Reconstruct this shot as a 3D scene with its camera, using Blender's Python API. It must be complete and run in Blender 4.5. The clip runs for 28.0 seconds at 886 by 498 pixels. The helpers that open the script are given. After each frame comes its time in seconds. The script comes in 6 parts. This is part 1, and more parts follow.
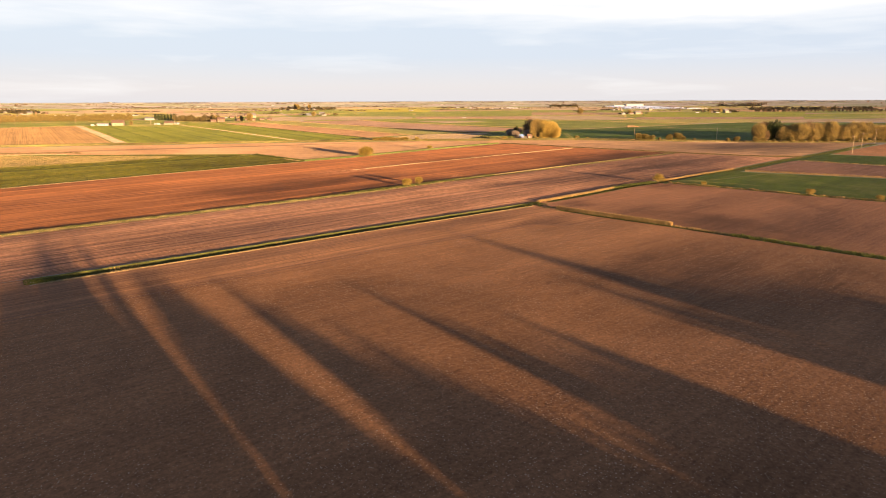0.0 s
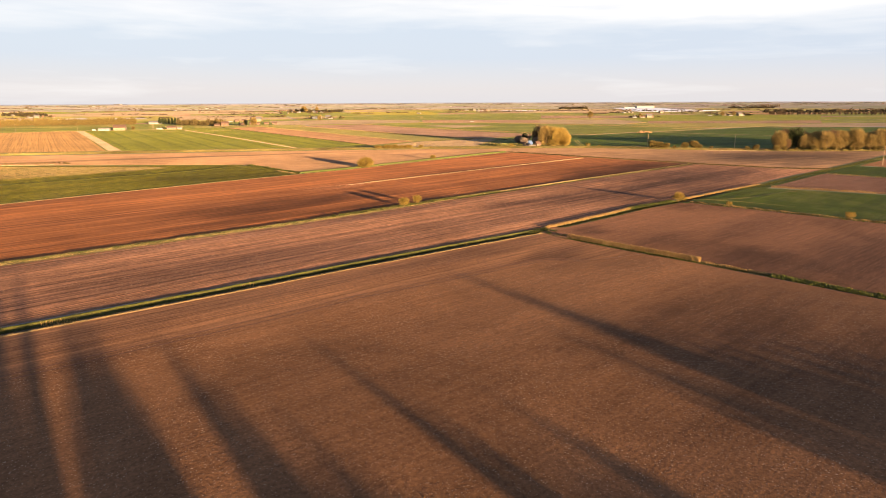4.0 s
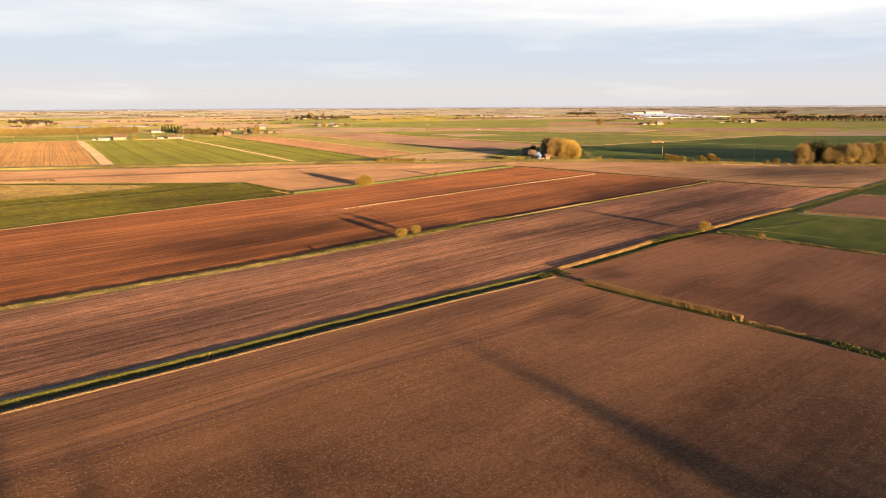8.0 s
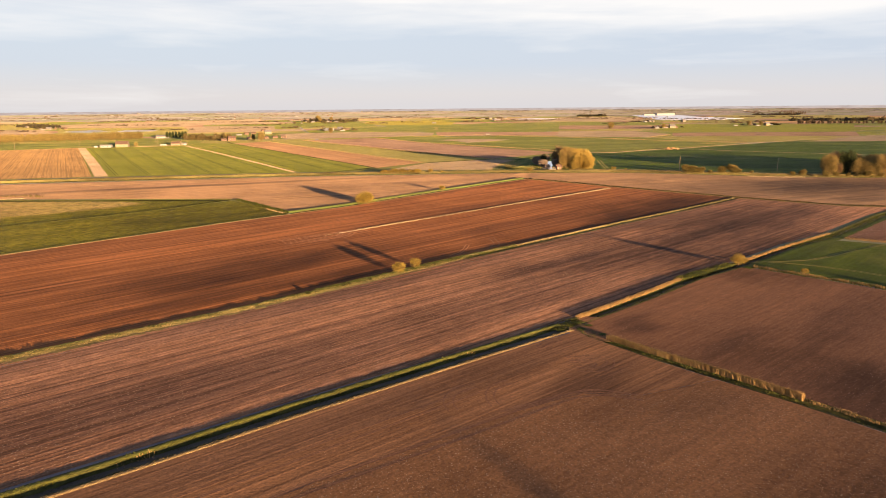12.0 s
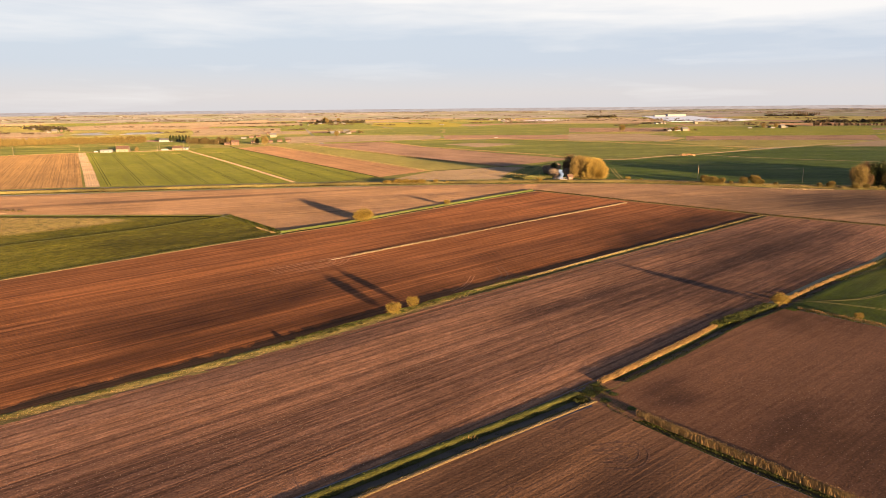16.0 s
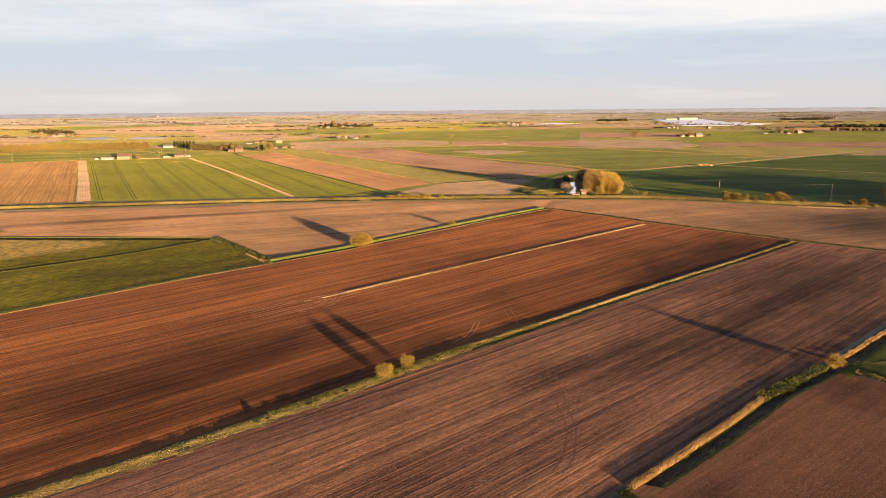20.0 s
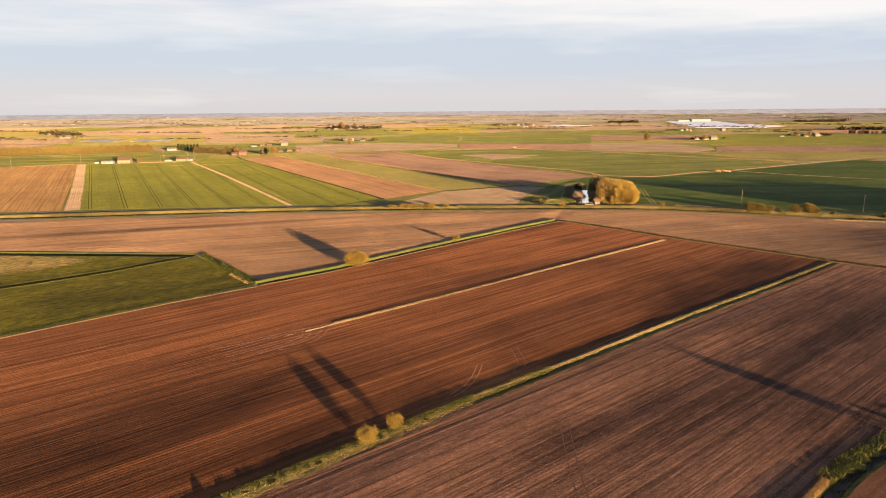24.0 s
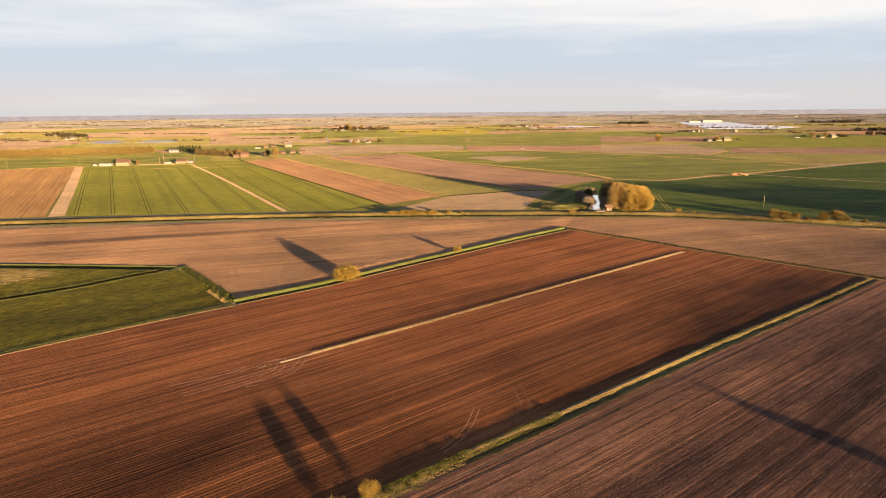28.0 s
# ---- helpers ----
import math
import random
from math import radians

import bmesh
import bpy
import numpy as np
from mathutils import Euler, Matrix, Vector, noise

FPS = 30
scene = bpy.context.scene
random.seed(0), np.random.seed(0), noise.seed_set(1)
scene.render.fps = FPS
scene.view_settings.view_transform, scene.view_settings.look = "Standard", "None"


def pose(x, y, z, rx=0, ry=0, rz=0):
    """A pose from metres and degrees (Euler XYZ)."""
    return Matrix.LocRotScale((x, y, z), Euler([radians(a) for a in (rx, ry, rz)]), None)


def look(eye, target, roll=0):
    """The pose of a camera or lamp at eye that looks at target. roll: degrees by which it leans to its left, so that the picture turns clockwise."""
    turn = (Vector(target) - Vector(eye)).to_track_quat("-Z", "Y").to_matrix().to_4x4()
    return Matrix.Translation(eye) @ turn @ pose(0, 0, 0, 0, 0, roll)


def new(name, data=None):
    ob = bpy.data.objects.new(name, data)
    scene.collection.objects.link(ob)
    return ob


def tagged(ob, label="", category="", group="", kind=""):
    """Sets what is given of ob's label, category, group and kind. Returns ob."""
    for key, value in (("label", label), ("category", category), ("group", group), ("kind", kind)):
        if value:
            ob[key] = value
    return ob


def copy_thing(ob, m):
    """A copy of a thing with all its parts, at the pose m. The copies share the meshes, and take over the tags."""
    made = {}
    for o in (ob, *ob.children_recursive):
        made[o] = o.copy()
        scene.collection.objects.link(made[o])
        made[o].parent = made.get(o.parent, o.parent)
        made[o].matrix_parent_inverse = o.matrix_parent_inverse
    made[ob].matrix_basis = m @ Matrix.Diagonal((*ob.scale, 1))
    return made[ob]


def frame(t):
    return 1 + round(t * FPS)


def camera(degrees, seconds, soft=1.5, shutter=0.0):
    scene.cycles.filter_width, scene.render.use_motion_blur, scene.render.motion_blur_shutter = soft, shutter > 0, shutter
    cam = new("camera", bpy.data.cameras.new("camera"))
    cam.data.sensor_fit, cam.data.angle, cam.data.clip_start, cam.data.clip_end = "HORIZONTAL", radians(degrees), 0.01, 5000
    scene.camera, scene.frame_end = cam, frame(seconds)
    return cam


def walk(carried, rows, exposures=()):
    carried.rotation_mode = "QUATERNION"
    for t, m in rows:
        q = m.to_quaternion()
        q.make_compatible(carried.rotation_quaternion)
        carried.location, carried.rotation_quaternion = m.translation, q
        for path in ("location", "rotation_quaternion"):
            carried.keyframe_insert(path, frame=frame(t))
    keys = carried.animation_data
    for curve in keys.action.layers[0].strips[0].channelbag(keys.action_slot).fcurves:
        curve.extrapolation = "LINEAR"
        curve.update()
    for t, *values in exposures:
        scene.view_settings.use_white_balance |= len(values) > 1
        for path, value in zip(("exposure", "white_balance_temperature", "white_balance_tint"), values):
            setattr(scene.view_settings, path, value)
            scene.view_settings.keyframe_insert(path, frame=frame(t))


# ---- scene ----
EXPOSURE = 2.9
SKY = 0.05
HAZE, MIDSKY, HIGHSKY, CLOUD = (0.106, 0.103, 0.106, 1), (0.088, 0.098, 0.116, 1), (0.029, 0.036, 0.060, 1), (0.138, 0.135, 0.133, 1)

# the flight: seconds, place, heading (degrees right of +y), dip below level, lean to the right
FLIGHT = [
    (0.0, -0.00, -0.00, 33.52, 0.000, 13.736, 0.203),
    (0.5, 0.56, 2.68, 33.97, -0.116, 13.745, 0.183),
    (1.0, 1.07, 5.34, 34.42, -0.218, 13.757, 0.176),
    (1.5, 1.52, 7.97, 34.86, -0.316, 13.755, 0.183),
    (2.0, 1.92, 10.59, 35.31, -0.412, 13.745, 0.196),
    (2.5, 2.26, 13.21, 35.77, -0.517, 13.718, 0.206),
    (3.0, 2.59, 15.88, 36.24, -0.612, 13.661, 0.211),
    (3.5, 2.91, 18.61, 36.74, -0.732, 13.630, 0.217),
    (5.5, 3.94, 30.23, 39.67, -1.128, 13.526, 0.322),
    (6.0, 4.09, 33.06, 40.33, -1.220, 13.486, 0.320),
    (6.5, 4.27, 35.87, 40.98, -1.293, 13.405, 0.312),
    (7.0, 4.48, 38.65, 41.60, -1.373, 13.307, 0.304),
    (7.5, 4.71, 41.41, 42.20, -1.454, 13.233, 0.309),
    (8.0, 4.94, 44.15, 42.77, -1.550, 13.197, 0.335),
    (8.5, 5.17, 46.87, 43.33, -1.672, 13.258, 0.390),
    (9.0, 5.43, 49.60, 43.91, -1.784, 13.301, 0.445),
    (9.5, 5.68, 52.38, 44.52, -1.889, 13.282, 0.477),
    (10.0, 5.90, 55.22, 45.18, -1.998, 13.238, 0.492),
    (10.5, 6.07, 58.12, 45.87, -2.103, 13.186, 0.498),
    (11.0, 6.20, 61.08, 46.59, -2.208, 13.113, 0.499),
    (11.5, 6.35, 64.07, 47.35, -2.323, 13.106, 0.506),
    (12.0, 6.50, 67.10, 48.12, -2.441, 13.077, 0.507),
    (12.5, 6.68, 70.11, 48.89, -2.531, 13.090, 0.510),
    (14.5, 7.30, 81.97, 51.39, -2.965, 12.915, 0.491),
    (15.0, 7.36, 84.68, 51.95, -3.050, 13.019, 0.533),
    (15.5, 7.43, 87.47, 52.55, -3.142, 13.079, 0.558),
    (16.0, 7.53, 90.39, 53.20, -3.233, 13.077, 0.546),
    (16.5, 7.63, 93.39, 53.91, -3.344, 13.029, 0.507),
    (17.0, 7.72, 96.42, 54.68, -3.436, 12.974, 0.471),
    (17.5, 7.81, 99.43, 55.48, -3.522, 12.984, 0.448),
    (18.0, 7.92, 102.42, 56.31, -3.618, 12.992, 0.444),
    (18.5, 8.04, 105.42, 57.15, -3.727, 12.984, 0.455),
    (19.0, 8.16, 108.41, 57.99, -3.842, 12.964, 0.474),
    (19.5, 8.30, 111.41, 58.82, -3.961, 12.936, 0.486),
    (20.0, 8.44, 114.41, 59.62, -4.081, 12.916, 0.491),
    (20.5, 8.53, 117.42, 60.38, -4.193, 12.886, 0.477),
    (21.0, 8.63, 120.42, 61.09, -4.303, 12.867, 0.463),
    (21.5, 8.72, 123.40, 61.75, -4.402, 12.878, 0.446),
    (23.5, 9.52, 135.22, 62.10, -4.878, 12.864, 0.468),
    (24.0, 9.67, 138.23, 62.11, -4.976, 12.826, 0.462),
    (24.5, 9.83, 141.19, 62.11, -5.074, 12.811, 0.458),
    (25.0, 9.99, 144.10, 62.10, -5.182, 12.810, 0.454),
    (25.5, 10.16, 146.97, 62.09, -5.251, 12.785, 0.451),
    (26.0, 10.32, 149.81, 62.08, -5.344, 12.771, 0.449),
    (26.5, 10.54, 152.61, 62.06, -5.434, 12.749, 0.453),
    (27.0, 10.81, 155.40, 62.05, -5.544, 12.722, 0.466),
    (27.5, 11.10, 158.15, 62.02, -5.660, 12.711, 0.488),
    (28.0, 11.44, 160.88, 62.00, -5.775, 12.728, 0.510),
]


def aim(x, y, z, heading, dip, lean):
    h, d = radians(heading), radians(dip)
    way = Vector((math.sin(h) * math.cos(d), math.cos(h) * math.cos(d), -math.sin(d)))
    eye = Vector((x, y, z))
    return look(eye, eye + way * 100, -lean)


cam = camera(72, 28.0, soft=0.9)
walk(cam, [(r[0], aim(*r[1:])) for r in FLIGHT], exposures=[(0.0, EXPOSURE + 0.12), (9.0, EXPOSURE), (28.0, EXPOSURE - 0.11)])
# ---- light: a low evening sun behind the camera to its right, thin high cloud ----
SUN_EL, SUN_AZ = radians(3.6), radians(180 - 36.5)
sun = new("sun", bpy.data.lights.new("sun", "SUN"))
sun.data.energy, sun.data.angle, sun.data.color = 3.6, radians(1.1), (1.0, 0.60, 0.28)
sun_from = Vector((math.sin(SUN_AZ) * math.cos(SUN_EL), math.cos(SUN_AZ) * math.cos(SUN_EL), math.sin(SUN_EL)))
sun.matrix_world = look(sun_from * 300, (0, 0, 0))

world = bpy.data.worlds.new("evening_sky")
scene.world = world
world.use_nodes = True


class Nodes:
    """Short hand for building a node tree."""

    def __init__(self, tree):
        self.tree = tree
        tree.nodes.clear()

    def add(self, kind, inputs=(), **props):
        n = self.tree.nodes.new(kind)
        for k, v in props.items():
            setattr(n, k, v)
        for k, v in dict(inputs).items():
            if isinstance(v, bpy.types.NodeSocket):
                self.tree.links.new(v, n.inputs[k])
            else:
                n.inputs[k].default_value = v
        return n

    def math(self, op, a, b=0.0, c=0.0):
        return self.add("ShaderNodeMath", {0: a, 1: b, 2: c}, operation=op).outputs[0]

    def ramp(self, fac, stops):
        n = self.add("ShaderNodeValToRGB", {0: fac})
        e = n.color_ramp.elements
        while len(e) < len(stops):
            e.new(0.5)
        for el, (pos, col) in zip(e, stops):
            el.position = pos
            el.color = col if len(col) == 4 else (*col, 1)
        return n.outputs[0]

    def mix(self, fac, a, b, blend="MIX"):
        n = self.add("ShaderNodeMix", {0: fac, 6: a, 7: b}, data_type="RGBA", blend_type=blend)
        return n.outputs[2]

    def noise(self, vec, scale, detail=4.0, rough=0.55, distort=0.0):
        return self.add("ShaderNodeTexNoise", {"Vector": vec, "Scale": scale, "Detail": detail, "Roughness": rough, "Distortion": distort}).outputs[0]


def grey(v):
    return (v, v, v, 1)


wn = Nodes(world.node_tree)
way = wn.add("ShaderNodeTexCoord").outputs["Generated"]
axes = wn.add("ShaderNodeSeparateXYZ", {0: way})
height = axes.outputs[2]
air = wn.add("ShaderNodeTexSky", sky_type="NISHITA", sun_disc=False, sun_elevation=SUN_EL, sun_rotation=SUN_AZ).outputs[0]
air = wn.mix(1.0, air, (SKY, SKY, SKY, 1), "MULTIPLY")
# thin cloud, streaked along the horizon, whiter higher up
streak = wn.add("ShaderNodeMapping", {0: way, 1: (0.35, 0.1, 0.0), 3: (1.6, 1.6, 15.0)}).outputs[0]
soft = wn.noise(streak, 1.7, 5.0, 0.5, 0.4)
fine = wn.noise(streak, 5.5, 4.0, 0.5, 0.8)
cover = wn.math("ADD", wn.math("MULTIPLY", soft, 0.8), wn.math("MULTIPLY", fine, 0.2))
rise = wn.ramp(height, [(0.0, grey(0.0)), (0.08, grey(0.0)), (0.125, grey(0.26)), (0.17, grey(0.42)), (0.5, grey(0.05)), (1.0, grey(0.0))])
side = wn.ramp(wn.math("ADD", wn.math("MULTIPLY", axes.outputs[0], 0.5), 0.5), [(0.45, grey(0.0)), (0.72, grey(1.0))])
bank = wn.ramp(height, [(0.10, grey(0.0)), (0.17, grey(0.30)), (0.5, grey(0.0))])
rise = wn.math("ADD", rise, wn.math("MULTIPLY", side, bank))
lit = wn.ramp(wn.math("ADD", cover, rise), [(0.55, grey(0.0)), (0.97, grey(1.0))])
haze = wn.ramp(height, [(0.0, HAZE), (0.02, HAZE), (0.065, MIDSKY), (0.12, MIDSKY), (0.45, HIGHSKY), (1.0, HIGHSKY)])
base = wn.mix(0.93, air, haze)
clouded = wn.mix(lit, base, CLOUD)
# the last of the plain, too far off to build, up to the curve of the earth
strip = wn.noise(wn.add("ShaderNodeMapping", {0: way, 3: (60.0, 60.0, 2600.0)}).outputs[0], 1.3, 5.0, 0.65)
# land tones with the haze already in them
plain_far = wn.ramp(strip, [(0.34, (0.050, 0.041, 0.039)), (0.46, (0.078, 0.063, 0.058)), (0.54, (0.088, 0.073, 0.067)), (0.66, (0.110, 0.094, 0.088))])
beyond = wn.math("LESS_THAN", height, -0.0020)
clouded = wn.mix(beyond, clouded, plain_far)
ground_side = wn.ramp(wn.math("ADD", height, 0.5), [(0.47, (0.03, 0.025, 0.02)), (0.486, (1, 1, 1))])
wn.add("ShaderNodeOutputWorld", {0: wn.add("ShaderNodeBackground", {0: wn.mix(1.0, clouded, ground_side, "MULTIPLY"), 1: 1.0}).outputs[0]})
# ---- materials ----
def material(name, build, rough=0.9, spec=0.15, metal=0.0, earthy=0.0):
    m = bpy.data.materials.new(name)
    m.use_nodes = True
    n = Nodes(m.node_tree)
    got = build(n)
    colour, normal = got if isinstance(got, tuple) and not isinstance(got[0], float) else (got, None)
    ins = {"Base Color": colour, "Roughness": rough, "Specular IOR Level": spec, "Metallic": metal, "Diffuse Roughness": earthy}
    if normal is not None:
        ins["Normal"] = normal
    n.add("ShaderNodeOutputMaterial", {0: n.add("ShaderNodeBsdfPrincipled", ins).outputs[0]})
    return m


def rgb(c):
    return (*c, 1)


def tone(c, k):
    return tuple(min(1, v * k) for v in c)


def place(n, turn=0.0, scale=(1, 1, 1)):
    """World position, turned so that x runs along the rows, and stretched."""
    p = n.add("ShaderNodeNewGeometry").outputs["Position"]
    p = n.add("ShaderNodeMapping", {0: p, 2: (0, 0, -turn)}).outputs[0]
    return n.add("ShaderNodeMapping", {0: p, 3: scale}).outputs[0]


def soil(name, colour, turn, rows=1.0, damp=0.35, fleck=0.0, relief=0.25, strength=0.9, streaks=0.5, fleck_colour=(0.42, 0.35, 0.26), spots=(), mottle=1.0, comb=0.5, lines=0.0, furrows=0.0, every=0.42, grit=0.0):
    """Bare earth: clods, streaks along the rows, damp patches, dark spots that partly paint shade, straw flecks."""
    def build(n):
        flat = place(n, turn)
        long = place(n, turn, (0.035, 1.0, 1.0))
        patch = n.noise(flat, 0.018, 5.0, 0.6, 0.6)
        streak = n.noise(long, 0.45, 5.0, 0.6)
        fine = n.noise(long, rows * 1.7, 3.0, 0.6)
        band = n.noise(place(n, turn, (0.012, 1.0, 1.0)), 0.13, 4.0, 0.65)
        clod = n.noise(flat, 2.4, 4.0, 0.65)
        crumb = n.noise(flat, 0.6, 4.0, 0.65)
        col = n.ramp(patch, [(0.3, rgb(tone(colour, 1 - damp))), (0.5, rgb(colour)), (0.72, rgb(tone(colour, 1.22)))])
        col = n.mix(streaks, col, n.mix(1.0, col, n.ramp(streak, [(0.25, grey(0.55)), (0.5, grey(1.0)), (0.75, grey(1.35))]), "MULTIPLY"))
        warm = n.ramp(band, [(0.3, rgb((0.62, 0.60, 0.66))), (0.5, grey(1.0)), (0.7, rgb((1.32, 1.25, 1.12)))])
        col = n.mix(streaks, col, n.mix(1.0, col, warm, "MULTIPLY"))
        furrow = n.noise(place(n, turn, (0.003, 1.0, 1.0)), 0.21, 2.0, 0.5)
        col = n.mix(lines, col, n.mix(1.0, col, n.ramp(furrow, [(0.36, grey(1.0)), (0.42, grey(0.62)), (0.46, grey(1.04)), (0.56, grey(1.0)), (0.60, rgb((1.28, 1.24, 1.18))), (0.64, grey(0.92))]), "MULTIPLY"))
        line = n.noise(place(n, turn, (0.007, 1.0, 1.0)), 0.75, 3.0, 0.6)
        col = n.mix(lines, col, n.mix(1.0, col, n.ramp(line, [(0.30, grey(0.45)), (0.43, grey(1.0)), (0.60, grey(1.0)), (0.74, rgb((1.5, 1.42, 1.3)))]), "MULTIPLY"))
        col = n.mix(0.7 * streaks + 0.15, col, n.mix(1.0, col, n.ramp(fine, [(0.3, grey(0.6)), (0.7, grey(1.4))]), "MULTIPLY"))
        col = n.mix(0.6 * mottle, col, n.mix(1.0, col, n.ramp(clod, [(0.3, grey(0.55)), (0.7, grey(1.45))]), "MULTIPLY"))
        col = n.mix(0.35, col, n.mix(1.0, col, n.ramp(crumb, [(0.3, grey(0.72)), (0.7, grey(1.28))]), "MULTIPLY"))
        if grit:
            lump = n.noise(place(n, turn, (0.22, 1.0, 1.0)), 0.85, 3.0, 0.7)
            col = n.mix(grit, col, n.mix(1.0, col, n.ramp(lump, [(0.36, grey(0.5)), (0.47, grey(0.92)), (0.55, grey(1.05)), (0.66, rgb((1.6, 1.52, 1.42)))]), "MULTIPLY"))
        crease = None
        if furrows:
            # row lines: dark crease by a lit ridge edge, shading put into the colour
            wander = n.noise(place(n, turn, (0.0022, 1.0, 1.0)), every, 3.0, 0.62)
            crease = n.ramp(wander, [(0.40, grey(1.0)), (0.45, rgb((1.22, 1.19, 1.14))), (0.468, grey(1.0)), (0.484, grey(0.45)), (0.514, grey(0.45)), (0.536, grey(1.08)), (0.60, grey(1.0))])
            col = n.mix(furrows, col, n.mix(1.0, col, crease, "MULTIPLY"))
        # dark bluish spots: damp soil, and in places shade put into the colour
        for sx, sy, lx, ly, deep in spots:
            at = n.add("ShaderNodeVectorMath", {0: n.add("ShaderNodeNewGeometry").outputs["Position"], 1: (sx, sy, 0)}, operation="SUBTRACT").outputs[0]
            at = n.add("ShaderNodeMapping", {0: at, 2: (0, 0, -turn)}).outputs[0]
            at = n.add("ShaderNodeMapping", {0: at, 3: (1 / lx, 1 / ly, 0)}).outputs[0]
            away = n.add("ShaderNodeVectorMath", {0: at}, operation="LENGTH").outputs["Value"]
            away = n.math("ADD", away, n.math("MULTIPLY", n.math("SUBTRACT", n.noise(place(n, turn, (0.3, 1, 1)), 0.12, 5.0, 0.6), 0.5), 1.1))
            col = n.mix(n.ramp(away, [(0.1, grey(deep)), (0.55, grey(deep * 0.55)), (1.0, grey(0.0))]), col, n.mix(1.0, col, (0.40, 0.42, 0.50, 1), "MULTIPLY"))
        if fleck:
            dots = n.add("ShaderNodeTexVoronoi", {"Vector": flat, "Scale": 1.9, "Randomness": 1.0}).outputs[0]
            thin = n.noise(flat, 0.05, 3.0, 0.6)
            dot = n.math("LESS_THAN", dots, n.math("MULTIPLY", thin, 0.30 * fleck))
            col = n.mix(n.math("MULTIPLY", dot, 0.85), col, rgb(fleck_colour))
        h = n.math("ADD", n.math("MULTIPLY", clod, 0.6), n.math("ADD", n.math("MULTIPLY", fine, comb), n.math("MULTIPLY", crumb, 0.2)))
        if crease is not None:
            h = n.math("ADD", h, n.math("MULTIPLY", crease, 0.35 * furrows))
        bump = n.add("ShaderNodeBump", {"Height": h, "Distance": relief, "Strength": strength}).outputs[0]
        return col, bump
    return material(name, build, 0.95, 0.08, 0.0, 1.0)


def crop(name, colour, turn=0.0, yellow=0.25, relief=0.25, patchy=0.4, streak=0.0, lumps=0.0):
    """Young cereal or grass, sown in drills."""
    def build(n):
        flat = place(n, turn)
        long = place(n, turn, (0.05, 1.0, 1.0))
        big = n.noise(flat, 0.012, 5.0, 0.6, 0.4)
        mid = n.noise(flat, 0.11, 5.0, 0.65)
        drill = n.noise(long, 0.9, 4.0, 0.6)
        tuft = n.noise(flat, 1.6, 4.0, 0.7)
        dry = tuple(a * (1 - yellow) + b * yellow for a, b in zip(colour, (0.26, 0.23, 0.07)))
        col = n.ramp(big, [(0.3, rgb(tone(colour, 1 - 0.5 * patchy))), (0.52, rgb(colour)), (0.75, rgb(dry))])
        col = n.mix(0.6, col, n.mix(1.0, col, n.ramp(mid, [(0.3, grey(0.7)), (0.7, grey(1.3))]), "MULTIPLY"))
        col = n.mix(0.5, col, n.mix(1.0, col, n.ramp(drill, [(0.3, grey(0.7)), (0.7, grey(1.3))]), "MULTIPLY"))
        col = n.mix(0.7, col, n.mix(1.0, col, n.ramp(tuft, [(0.3, grey(0.55)), (0.7, grey(1.45))]), "MULTIPLY"))
        if lumps:
            lump = n.noise(place(n, turn, (0.55, 1.0, 1.0)), 0.5, 4.0, 0.7)
            col = n.mix(lumps, col, n.mix(1.0, col, n.ramp(lump, [(0.36, grey(0.45)), (0.48, grey(0.95)), (0.64, rgb((1.7, 1.6, 1.4)))]), "MULTIPLY"))
        if streak:
            band = n.noise(place(n, turn, (0.02, 1.0, 1.0)), 0.075, 4.0, 0.65)
            col = n.mix(streak, col, n.mix(1.0, col, n.ramp(band, [(0.30, grey(0.55)), (0.48, grey(1.0)), (0.60, rgb((1.25, 1.2, 1.1))), (0.72, rgb((1.9, 1.65, 1.5)))]), "MULTIPLY"))
        h = n.math("ADD", n.math("MULTIPLY", tuft, 0.8), n.math("MULTIPLY", mid, 1.0))
        bump = n.add("ShaderNodeBump", {"Height": h, "Distance": relief, "Strength": 0.9}).outputs[0]
        return col, bump
    return material(name, build, 0.85, 0.1, 0.0, 1.0)


def leafy(name, colour, vary=0.35, warm=(1.25, 1.1, 0.6), rough=0.7):
    """Foliage, blades and twigs: colour differs from piece to piece."""
    def build(n):
        r = n.add("ShaderNodeNewGeometry").outputs["Random Per Island"]
        big = n.noise(place(n), 0.35, 3.0, 0.6)
        col = n.ramp(r, [(0.0, rgb(tone(colour, 1 - vary))), (0.5, rgb(colour)), (1.0, rgb(tuple(a * b for a, b in zip(colour, warm))))])
        return n.mix(0.6, col, n.mix(1.0, col, n.ramp(big, [(0.3, grey(0.65)), (0.7, grey(1.35))]), "MULTIPLY"))
    return material(name, build, rough, 0.15)


def plain(name, colour, rough=0.7, scale=3.0, vary=0.25, spec=0.3, metal=0.0, earthy=0.0):
    def build(n):
        a = n.noise(place(n), scale, 5.0, 0.65)
        b = n.noise(place(n), scale * 0.13, 3.0, 0.6)
        col = n.mix(1.0, rgb(colour), n.ramp(a, [(0.25, grey(1 - vary)), (0.75, grey(1 + vary))]), "MULTIPLY")
        col = n.mix(0.7, col, n.mix(1.0, col, n.ramp(b, [(0.3, grey(1 - vary)), (0.7, grey(1 + vary))]), "MULTIPLY"))
        return col, n.add("ShaderNodeBump", {"Height": a, "Distance": 0.02, "Strength": 0.5}).outputs[0]
    return material(name, build, rough, spec, metal, earthy)


